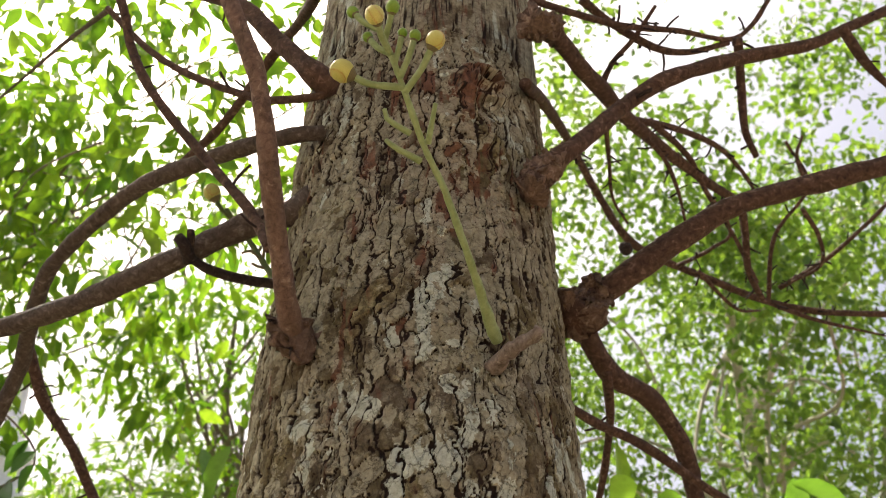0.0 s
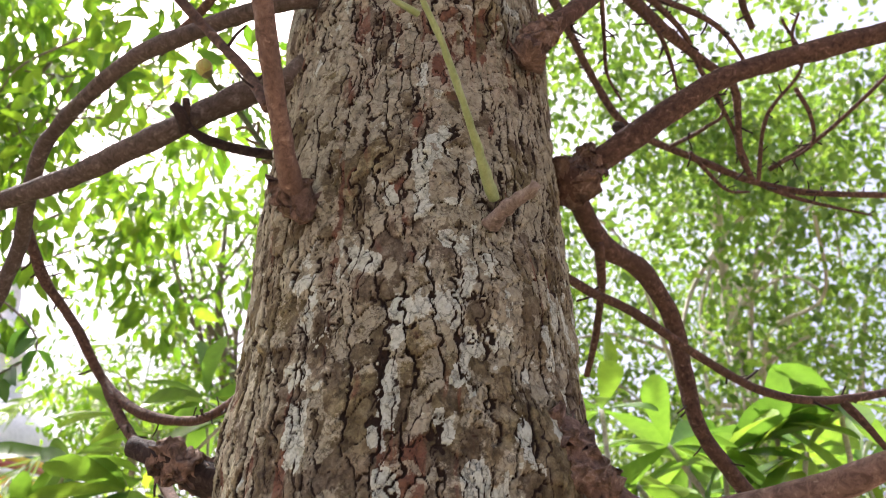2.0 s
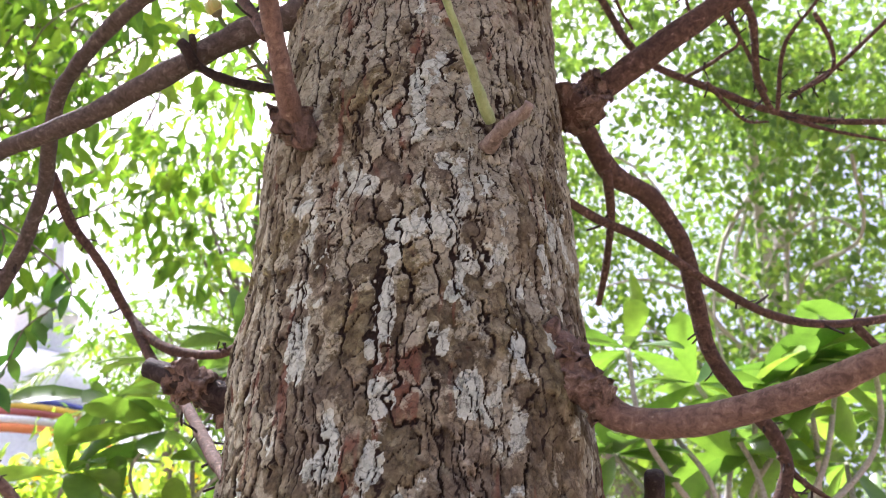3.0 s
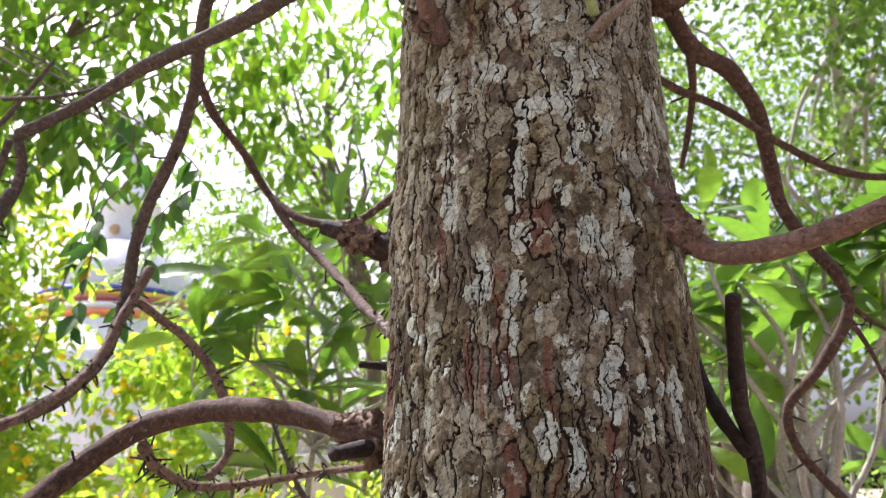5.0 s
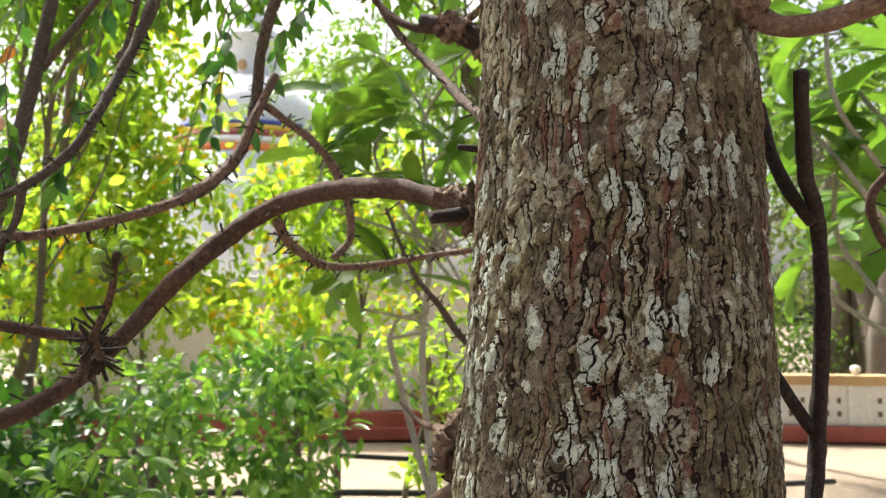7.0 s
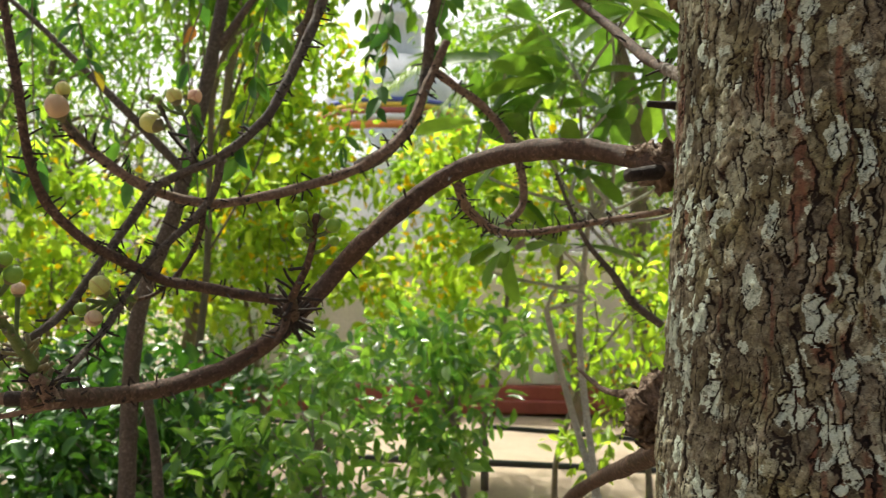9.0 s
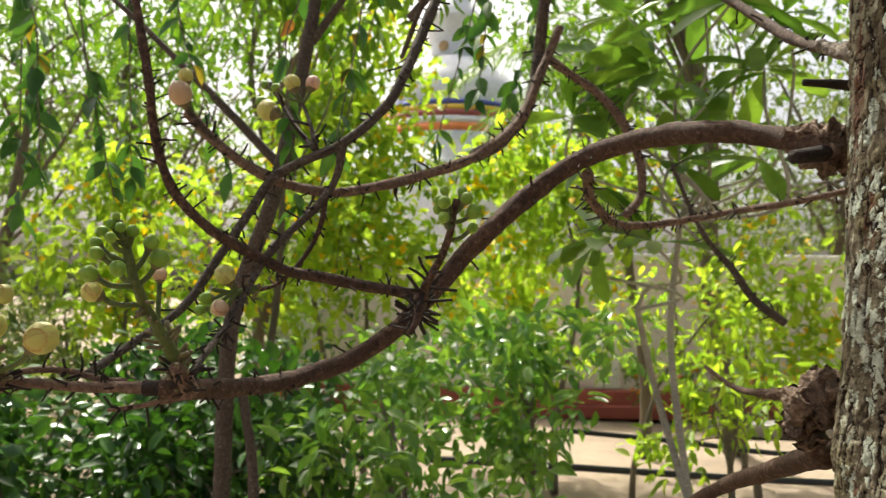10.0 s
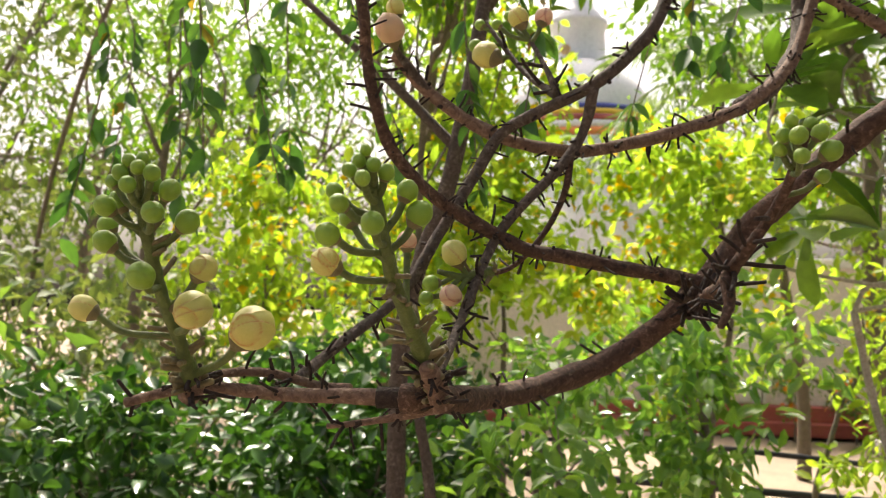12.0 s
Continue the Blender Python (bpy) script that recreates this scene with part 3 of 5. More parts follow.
    hollow = fbm(np.stack([np.sin(af) * 3.2, np.cos(af) * 3.2, zf * 4.5], -1) + 17, 3) - 0.5
    lumps = fbm(p * 7 + 41, 3) - 0.5
    grain = fbm(p * 210 + 3, 3) - 0.5
    flakes = fbm(p * np.array([85, 85, 60]) + 77, 4) * 11
    flakes = np.floor(flakes) + smooth(0.86, 1.0, flakes - np.floor(flakes)) - 5.5
    fine = smooth(1.1, 1.2, zf) * smooth(2.7, 2.57, zf)
    h = 0.0040 * (height - 0.95) * (0.35 + 0.65 * fine) + 0.008 * hollow + 0.005 * lumps + 0.0007 * grain * fine + 0.00055 * flakes * fine
    # old branch scars
    for hz, ha, size, k in ((2.38, 0.48, 0.045, 0.012), (2.0, 0.55, 0.045, 0.012), (1.86, 0.72, 0.05, 0.012), (2.12, -1.0, 0.05, 0.006), (1.9, -1.35, 0.05, 0.008), (1.33, -1.4, 0.05, 0.006), (1.745, 0.46, 0.02, 0.007)):
        h = h + k * np.exp(-((zf - hz) / size) ** 2 - (angle_off(af, ha) * 0.165 / size) ** 2)
    # a round knot with rings, low on the crown side
    kd = np.hypot(zf - 2.455, (af - 0.46) * 0.16) / 0.034 + 0.25 * fray
    knot = np.exp(-kd ** 4)
    h = h * (1 - 0.75 * knot) + 0.024 * knot + 0.005 * np.cos(kd * 15) * np.exp(-(kd / 0.9) ** 4) - 0.012 * np.exp(-((kd - 0.1) / 0.16) ** 2)
    p[:, :2] += d * h[:, None]
    n, m = len(z), nu
    i, j = np.meshgrid(np.arange(n - 1), np.arange(m), indexing="ij")
    q = np.stack([i * m + j, i * m + (j + 1) % m, (i + 1) * m + (j + 1) % m, (i + 1) * m + j], -1).reshape(-1, 4)
    me = quads_mesh("trunk", p, q, BARK)
    # lichen: some plates in upright drifts, and the larger patches
    drift = fbm(p * np.array([17, 17, 5]) + 71, 3) - 0.5
    spots = fbm(p * np.array([70, 70, 45]) + 23, 3) - 0.5
    lich = 1.3 * drift + 0.85 * (rank - 0.5) + 1.4 * spots + 0.02 * smooth(1.8, 1.45, zf) - 0.10 * smooth(2.0, 2.3, zf) + 0.08 * smooth(-0.1, -0.9, af) * smooth(-1.6, -1.0, af) - 0.12 * smooth(0.45, 0.9, af) - 0.07
    open_ = smooth(0.0004, 0.0014, edge)
    lich = lich * open_ - 0.5 * knot - 0.2 * (1 - open_)
    for hz, ha, size in LICHEN:
        dd = ((zf - hz) / (1.15 * size)) ** 2 + (angle_off(af, ha) * 0.165 / (0.0085 + 0.06 * size)) ** 2
        lich = np.maximum(lich, (0.80 - 0.40 * dd + 1.6 * spots + 0.6 * fray) * open_)
    rust = smooth(0.0024, 0.0004, edge) * 0.4 + 0.8 * smooth(0.58, 0.70, fbm(np.stack([af * 12, np.cos(af) * 3, zf * 7], -1) + 131, 4))
    for ang, wide in ((0.06, 0.035), (-0.2, 0.028), (0.42, 0.03), (0.2, 0.02)):
        rust = rust + 0.95 * np.exp(-((af - ang + 0.5 * sway + 0.25 * wave) / wide) ** 2) * smooth(0.40, 0.55, fbm(p * np.array([24, 24, 7]) + 150, 3))
    rust = rust + 0.6 * knot
    # a thin grey crust; its rise with height paints the stronger light above
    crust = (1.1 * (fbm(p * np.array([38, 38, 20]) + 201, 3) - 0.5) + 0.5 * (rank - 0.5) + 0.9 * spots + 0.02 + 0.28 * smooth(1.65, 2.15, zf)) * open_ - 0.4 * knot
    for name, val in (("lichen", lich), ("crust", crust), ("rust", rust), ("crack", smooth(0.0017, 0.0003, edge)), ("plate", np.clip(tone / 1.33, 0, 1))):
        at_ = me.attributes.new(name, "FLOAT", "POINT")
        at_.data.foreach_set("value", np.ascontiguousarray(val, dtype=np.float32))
    return me


def unseen_shade_crown():
    """Unseen canopy high over the path, with boughs, added to shade trunk and ground."""
    c = clumps_in((-2.0, 1.5, 7.0), (3.6, 3.2, 1.5), 210, 0.42, 33.0)
    # only clumps that stay above the camera's view
    c = c[c[:, 2] > 1.75 + 1.35 * np.maximum(c[:, 1], 0.0) + 0.9]
    pieces = []
    for k in c[::8]:
        s = np.array([0.0, 0.95, 3.4 + 2.0 * rng.random()])
        pieces.append(tube([s, (s + k) / 2 + np.array([0, 0, 0.25]), k], [0.045, 0.03, 0.012], 0.08, 8, 0.1, freq=10)[:2])
    pieces.append(tube([(-0.015, 0.98, 3.5), (0.0, 1.1, 4.6), (-0.1, 1.1, 6.2)], [0.15, 0.12, 0.05], 0.1, 14, 0.1, freq=8)[:2])
    part("bough", quads_mesh("bough", *join(pieces), BRANCH_GREY), cannonball).matrix_parent_inverse = TREE_INV
    part("crown", crown_leaves("crown", c, 26, 0.45, 0.24, 0.38, "long", LEAF_LONG, 0.3), cannonball, "unseen canopy of long leaves, added to shade trunk and ground").matrix_parent_inverse = TREE_INV


reseed(90)
unseen_shade_crown()
reseed(91)
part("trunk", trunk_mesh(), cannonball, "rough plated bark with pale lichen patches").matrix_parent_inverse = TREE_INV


def stub_mesh(name, length, radius, bend):
    v, q, _, _ = tube([(0, 0, -0.002), (bend * 0.3, 0, length * 0.5), (bend, 0.1 * bend, length)], [radius * 1.25, radius, radius * 0.9], length / 5, 6, 0.2, freq=200)
    return quads_mesh(name, v, q, BRANCH_DARK)


STUBS = [stub_mesh("stub", 0.02, 0.0018, 0.003), stub_mesh("stub", 0.029, 0.0017, 0.008), stub_mesh("stub", 0.006, 0.0028, 0.0), stub_mesh("stub", 0.024, 0.0017, -0.006), stub_mesh("stub", 0.012, 0.002, 0.001)]


SCARS = []
for length, radius, bend in ((0.010, 0.0022, 0.001), (0.016, 0.0020, 0.004), (0.007, 0.0026, 0.0), (0.013, 0.0018, -0.003)):
    SCARS.append(stub_mesh("stub", length, radius, bend))
    SCARS[-1].materials[0] = PEG


def craggy(v, r0, k):
    """Flaky, broken relief for swollen bark."""
    for grit, deep in ((45, 0.9), (130, 0.65), (300, 0.35)):
        v = v + (np.stack([fbm(v * grit + 13 * j, 2) for j in range(3)], 1) - 0.5) * r0 * deep * k
    return v


def limb(r0, r1, pts, mat=None, stubs=0.0, collar=0.0, rough=0.22, label="", start=0.05, end=1.0):
    """One branch of the tree with its dry fruit-stalk stubs (stubs: how many a metre)."""
    v, q, line, rr = tube(pts, [r0, r1], 0.006, 14, rough, min(collar, 0.35), 40)
    if mat in (COLLAR, SPLIT_WOOD):
        v, q, line, rr = tube(pts, [r0, r1], 0.0025, 40, rough, 0, 40)
        v = craggy(v, r0, 1.3 if mat is COLLAR else 0.7)
        line, rr = line[::2], rr[::2]
    ob = part("branch", quads_mesh("branch", v, q, mat or BRANCH), cannonball, label)
    ob.matrix_parent_inverse = TREE_INV
    length = len(line) * 0.006
    if collar > 0.45:
        foot = line[:max(5, int((0.06 + 1.6 * r0) / 0.006))]
        cv, cq, _, _ = tube(foot, [r0 * (1.15 + 0.8 * collar), r0 * (1.15 + 0.45 * collar), r0 * 1.12, r0 * 0.85], 0.0025, 44, 0.6, 0, 110)
        cv = craggy(cv, r0, 1 + collar)
        part("branch_collar", quads_mesh("branch_collar", cv, cq, COLLAR), ob, "gnarled swollen bark collar")
    for k in range(int(stubs * length)):
        i = int(len(line) * (start + (end - start) * rng.random()))
        i = min(max(i, 1), len(line) - 2)
        t = Vector(line[i + 1] - line[i - 1]).normalized()
        side = Vector(unit(1)[0])
        side = (side - t * side.dot(t)).normalized()
        way = (side + t * rng.uniform(-0.2, 0.9)).normalized()
        s = new("stub", STUBS[k % len(STUBS)])
        s.parent = ob
        m = way.to_track_quat("Z", "Y").to_matrix().to_4x4()
        s.matrix_basis = Matrix.Translation(Vector(line[i]) + side * rr[i] * 0.8) @ m @ Matrix.Scale(rng.uniform(0.45, 1.0), 4)
    return ob


# limbs to the right of the trunk
limb(0.0164, 0.0101, [(0.142, 0.813, 2.208), (0.172, 0.845, 2.25), (0.21, 0.836, 2.272), (0.278, 0.814, 2.313), (0.344, 0.793, 2.345), (0.411, 0.781, 2.362), (0.46, 0.766, 2.367), (0.513, 0.75, 2.373), (0.586, 0.724, 2.376)], collar=0.7, label="thick brown branch with a swollen foot", mat=BRANCH)
limb(0.0116, 0.0061, [(0.094, 0.702, 2.3), (0.111, 0.706, 2.331), (0.156, 0.712, 2.376), (0.209, 0.72, 2.435), (0.267, 0.716, 2.477), (0.358, 0.723, 2.519), (0.457, 0.728, 2.549), (0.524, 0.727, 2.585), (0.605, 0.731, 2.633)], collar=0.8, stubs=10)
limb(0.0132, 0.0054, [(0.104, 0.671, 2.525), (0.134, 0.711, 2.556), (0.175, 0.775, 2.569), (0.218, 0.832, 2.574), (0.264, 0.89, 2.576), (0.342, 0.978, 2.589), (0.421, 1.051, 2.588), (0.485, 1.102, 2.584), (0.504, 1.144, 2.557), (0.518, 1.198, 2.513), (0.555, 1.253, 2.485)], collar=0.5, stubs=25, start=0.3)
limb(0.0061, 0.0027, [(0.264, 0.89, 2.576), (0.359, 0.959, 2.617), (0.436, 1.012, 2.628), (0.482, 1.055, 2.618), (0.525, 1.11, 2.608)], stubs=30)
limb(0.0082, 0.0054, [(0.098, 0.719, 2.472), (0.136, 0.84, 2.561), (0.197, 1.017, 2.657), (0.269, 1.181, 2.682), (0.319, 1.226, 2.615), (0.37, 1.249, 2.581), (0.471, 1.272, 2.546), (0.572, 1.295, 2.513), (0.673, 1.306, 2.496), (0.793, 1.309, 2.492), (0.926, 1.311, 2.489)], stubs=30, start=0.3)
limb(0.0048, 0.002, [(0.572, 1.295, 2.513), (0.654, 1.296, 2.475), (0.766, 1.286, 2.436)], stubs=20)
limb(0.0048, 0.0034, [(0.105, 0.663, 2.556), (0.16, 0.705, 2.583), (0.234, 0.748, 2.608), (0.322, 0.786, 2.641), (0.402, 0.813, 2.654), (0.442, 0.816, 2.687), (0.466, 0.795, 2.717)], stubs=30, start=0.3)
limb(0.0061, 0.0041, [(0.182, 0.729, 2.636), (0.223, 0.759, 2.627), (0.291, 0.799, 2.622), (0.344, 0.816, 2.632), (0.402, 0.816, 2.651)], stubs=40)
limb(0.0061, 0.0041, [(0.369, 0.724, 2.555), (0.391, 0.791, 2.544), (0.396, 0.824, 2.495), (0.411, 0.844, 2.465)], stubs=20)
limb(0.0068, 0.0034, [(0.476, 0.682, 2.528), (0.503, 0.704, 2.494), (0.536, 0.723, 2.466)], stubs=20)
limb(0.0041, 0.002, [(0.407, 1.218, 2.537), (0.449, 1.16, 2.534), (0.471, 1.123, 2.553), (0.364, 0.994, 2.601)], stubs=40)
limb(0.0041, 0.0027, [(0.582, 1.297, 2.51), (0.573, 1.191, 2.578), (0.618, 1.118, 2.632), (0.572, 1.06, 2.682)], stubs=40)
limb(0.0048, 0.0027, [(0.602, 1.283, 2.531), (0.661, 1.212, 2.545), (0.704, 1.139, 2.565), (0.77, 1.102, 2.62)], stubs=40)
limb(0.0136, 0.0068, [(0.136, 0.866, 2.264), (0.173, 0.909, 2.243), (0.21, 0.964, 2.213), (0.268, 1.007, 2.195), (0.315, 1.059, 2.147), (0.335, 1.102, 2.079), (0.352, 1.124, 2.012), (0.396, 1.147, 1.952), (0.437, 1.167, 1.901), (0.443, 1.183, 1.85), (0.396, 1.199, 1.775), (0.345, 1.21, 1.717), (0.355, 1.229, 1.658), (0.395, 1.249, 1.607), (0.445, 1.27, 1.556)], collar=0.3, stubs=35, start=0.4)
limb(0.0054, 0.002, [(0.436, 1.172, 1.884), (0.469, 1.186, 1.85), (0.536, 1.187, 1.803)], stubs=40)
limb(0.0048, 0.002, [(0.443, 1.183, 1.85), (0.483, 1.222, 1.802), (0.523, 1.268, 1.736)], stubs=50)
limb(0.0061, 0.0041, [(0.203, 0.948, 2.204), (0.215, 1.017, 2.174), (0.212, 1.073, 2.126), (0.205, 1.122, 2.089)], stubs=12)
limb(0.0061, 0.0054, [(0.136, 0.906, 2.148), (0.185, 0.945, 2.136), (0.245, 0.975, 2.119), (0.328, 1.017, 2.079), (0.41, 1.046, 2.042), (0.487, 1.062, 2.032), (0.576, 1.088, 2.047), (0.67, 1.11, 2.071)], stubs=25, start=0.3)
limb(0.0061, 0.0027, [(0.529, 1.073, 2.032), (0.562, 1.088, 2.002), (0.617, 1.117, 1.941)], stubs=30)
limb(0.0139, 0.0087, [(0.094, 0.695, 1.893), (0.114, 0.68, 1.856), (0.134, 0.675, 1.832), (0.161, 0.664, 1.82), (0.204, 0.638, 1.818), (0.244, 0.607, 1.823), (0.272, 0.577, 1.828), (0.29, 0.558, 1.834), (0.32, 0.531, 1.843)], mat=BRANCH_RED, collar=0.75, label="smooth reddish-brown branch with a thick collar", stubs=3, start=0.6)
limb(0.0086, 0.0122, [(0.179, 0.752, 1.795), (0.186, 0.801, 1.75), (0.193, 0.841, 1.687), (0.206, 0.869, 1.655), (0.215, 0.892, 1.571), (0.215, 0.915, 1.472), (0.209, 0.925, 1.378), (0.202, 0.923, 1.295), (0.184, 0.9, 1.198)], mat=BRANCH_DARK, label="dark upright dead shoot")
limb(0.0068, 0.0082, [(0.147, 0.889, 1.794), (0.159, 0.88, 1.724), (0.178, 0.87, 1.674), (0.203, 0.871, 1.634)], mat=BRANCH_DARK)
limb(0.0075, 0.0088, [(0.139, 0.907, 1.471), (0.165, 0.908, 1.429), (0.189, 0.919, 1.389), (0.207, 0.927, 1.364)], mat=BRANCH_DARK)
limb(0.0041, 0.002, [(0.284, 0.914, 2.576), (0.329, 0.96, 2.561), (0.359, 1.012, 2.538), (0.378, 1.06, 2.503)], stubs=60)
limb(0.0054, 0.0034, [(0.306, 0.922, 2.6), (0.378, 0.996, 2.598), (0.421, 1.06, 2.575), (0.487, 1.15, 2.549), (0.543, 1.234, 2.513)], stubs=60)
limb(0.0034, 0.002, [(0.225, 0.863, 2.545), (0.238, 0.927, 2.522), (0.247, 0.97, 2.494), (0.275, 1.015, 2.481)], stubs=60)
limb(0.0041, 0.0027, [(0.6, 1.123, 2.588), (0.637, 1.166, 2.561), (0.648, 1.21, 2.532), (0.604, 1.263, 2.525)], stubs=60)
limb(0.0041, 0.002, [(0.447, 1.24, 2.54), (0.515, 1.285, 2.492), (0.567, 1.305, 2.497)], stubs=60)
limb(0.0041, 0.0027, [(0.609, 1.102, 2.62), (0.591, 1.076, 2.659), (0.6, 1.055, 2.69)], stubs=60)
limb(0.0041, 0.0027, [(0.214, 0.832, 2.574), (0.231, 0.803, 2.598), (0.256, 0.779, 2.616), (0.284, 0.747, 2.646)], stubs=60)
# limbs to the left
limb(0.0099, 0.0074, [(-0.127, 0.714, 2.104), (-0.134, 0.664, 2.107), (-0.137, 0.637, 2.12), (-0.143, 0.595, 2.164), (-0.148, 0.567, 2.197), (-0.152, 0.54, 2.237), (-0.163, 0.52, 2.285), (-0.177, 0.507, 2.321), (-0.197, 0.498, 2.371), (-0.212, 0.491, 2.418)], mat=BRANCH_RED, collar=0.6, label="upright reddish branch", rough=0.3)
limb(0.0192, 0.0136, [(-0.121, 0.718, 2.116), (-0.13, 0.691, 2.112), (-0.137, 0.669, 2.108), (-0.139, 0.654, 2.112)], mat=COLLAR, rough=0.8, label="gnarled dark bark swelling")
limb(0.0054, 0.0048, [(-0.153, 0.613, 2.164), (-0.181, 0.626, 2.217), (-0.243, 0.633, 2.296), (-0.298, 0.624, 2.364), (-0.326, 0.613, 2.415), (-0.337, 0.6, 2.452), (-0.351, 0.586, 2.49)], stubs=18)
limb(0.0095, 0.0112, [(-0.138, 0.721, 2.397), (-0.163, 0.715, 2.389), (-0.218, 0.736, 2.393), (-0.292, 0.772, 2.394), (-0.371, 0.811, 2.39), (-0.457, 0.874, 2.368), (-0.516, 0.928, 2.344), (-0.552, 0.985, 2.303), (-0.589, 1.06, 2.262), (-0.638, 1.114, 2.183), (-0.695, 1.143, 2.091), (-0.73, 1.171, 2.019), (-0.75, 1.194, 1.934), (-0.744, 1.131, 1.829), (-0.76, 1.047, 1.751), (-0.784, 0.991, 1.717)], mat=BRANCH_GREY, stubs=35, start=0.55, label="long brown branch that bows down to the thorny tangle")
limb(0.0147, 0.0091, [(-0.142, 0.747, 2.323), (-0.172, 0.765, 2.315), (-0.22, 0.772, 2.304), (-0.288, 0.782, 2.271), (-0.378, 0.821, 2.25), (-0.452, 0.853, 2.238), (-0.528, 0.882, 2.23), (-0.608, 0.913, 2.221), (-0.713, 0.948, 2.19), (-0.82, 0.946, 2.141)], mat=BRANCH_GREY, collar=0.25, stubs=5, start=0.5)
limb(0.0061, 0.0054, [(-0.192, 0.827, 2.259), (-0.227, 0.807, 2.253), (-0.259, 0.784, 2.251), (-0.278, 0.768, 2.257)], mat=BRANCH_DARK, label="short black dead stub", rough=0.2)
limb(0.0048, 0.0041, [(-0.128, 0.673, 2.416), (-0.139, 0.669, 2.403), (-0.193, 0.686, 2.414), (-0.235, 0.696, 2.435), (-0.303, 0.705, 2.476), (-0.36, 0.709, 2.523), (-0.42, 0.702, 2.587)], stubs=8)
limb(0.0122, 0.0075, [(-0.122, 0.673, 2.416), (-0.147, 0.66, 2.434), (-0.184, 0.665, 2.48), (-0.232, 0.67, 2.544), (-0.277, 0.681, 2.583), (-0.36, 0.708, 2.632)], collar=0.4, stubs=6)
limb(0.0075, 0.0061, [(-0.151, 0.659, 2.561), (-0.188, 0.746, 2.612), (-0.228, 0.801, 2.619), (-0.302, 0.886, 2.583), (-0.34, 0.921, 2.566), (-0.408, 0.975, 2.54)], stubs=6)
limb(0.0085, 0.0068, [(-0.621, 1.125, 2.327), (-0.601, 1.176, 2.266), (-0.56, 1.219, 2.209), (-0.516, 1.257, 2.133), (-0.439, 1.222, 2.071), (-0.348, 1.187, 2.049), (-0.279, 1.138, 2.064), (-0.206, 1.04, 2.072)], stubs=40)
limb(0.0076, 0.0085, [(-0.516, 1.257, 2.133), (-0.46, 1.225, 2.052), (-0.378, 1.155, 1.966), (-0.293, 1.037, 1.869), (-0.242, 0.952, 1.821), (-0.196, 0.863, 1.784)], stubs=50)
limb(0.012, 0.0085, [(-0.19, 0.86, 1.78), (-0.215, 0.885, 1.795), (-0.238, 0.915, 1.812)], mat=SPLIT_WOOD, rough=0.3, label="pale swollen foot of a thorny branch")
limb(0.0041, 0.002, [(-0.52, 0.871, 2.783), (-0.636, 0.97, 2.815), (-0.752, 1.073, 2.841), (-0.878, 1.181, 2.86)], mat=BRANCH_GREY)
limb(0.0041, 0.002, [(-0.93, 1.051, 2.263), (-0.85, 1.063, 2.267), (-0.78, 1.07, 2.28), (-0.708, 1.075, 2.309)], mat=BRANCH_GREY, stubs=20)
limb(0.0061, 0.0041, [(-0.799, 0.9, 2.112), (-0.814, 0.908, 2.069), (-0.857, 0.941, 1.991), (-0.926, 0.983, 1.903)], mat=BRANCH_GREY, stubs=20)
limb(0.0088, 0.0068, [(-0.82, 0.946, 2.141), (-0.816, 0.961, 2.091), (-0.843, 0.975, 2.032), (-0.921, 1.002, 1.98)], mat=BRANCH_GREY, stubs=30)
limb(0.0148, 0.0094, [(-0.181, 0.757, 1.866), (-0.204, 0.753, 1.871), (-0.229, 0.747, 1.88), (-0.254, 0.751, 1.892), (-0.276, 0.756, 1.901)], mat=BRANCH_DARK, collar=0.5, rough=0.3, label="broken dark branch stump")
limb(0.0072, 0.0045, [(-0.204, 0.891, 1.751), (-0.23, 0.878, 1.753), (-0.256, 0.864, 1.754)], mat=BRANCH_DARK, rough=0.2, label="short broken twig stump")
limb(0.0075, 0.0041, [(0.044, 0.667, 2.075), (0.052, 0.651, 2.077), (0.061, 0.637, 2.079), (0.073, 0.621, 2.081), (0.079, 0.613, 2.084)], mat=SPLIT_WOOD, rough=0.55, collar=0.3, label="weathered split branch stub")
limb(0.003, 0.002, [(-0.018, 0.518, 2.184), (-0.03, 0.511, 2.187), (-0.037, 0.504, 2.186), (-0.045, 0.499, 2.19)], mat=STALK_PALE, label="bare green flower stem")
limb(0.0028, 0.002, [(-0.026, 0.5, 2.198), (-0.037, 0.494, 2.201), (-0.044, 0.49, 2.204), (-0.046, 0.484, 2.209)], mat=STALK_PALE)
limb(0.0028, 0.0018, [(-0.012, 0.508, 2.194), (-0.009, 0.498, 2.206), (-0.006, 0.487, 2.218)], mat=STALK_PALE)
# the arching branch and the thorny tangle that it carries
limb(0.0156, 0.0128, [(-0.203, 0.813, 1.656), (-0.234, 0.8, 1.662), (-0.287, 0.831, 1.681), (-0.36, 0.854, 1.698), (-0.464, 0.898, 1.705), (-0.566, 0.911, 1.684), (-0.645, 0.886, 1.626), (-0.688, 0.859, 1.58), (-0.737, 0.876, 1.545), (-0.767, 0.855, 1.501), (-0.795, 0.826, 1.458), (-0.836, 0.809, 1.417), (-0.885, 0.776, 1.38), (-0.919, 0.701, 1.358), (-0.927, 0.615, 1.352), (-0.908, 0.515, 1.358), (-0.886, 0.442, 1.366), (-0.9, 0.427, 1.367)], collar=0.6, stubs=55, start=0.3, label="arching brown branch")
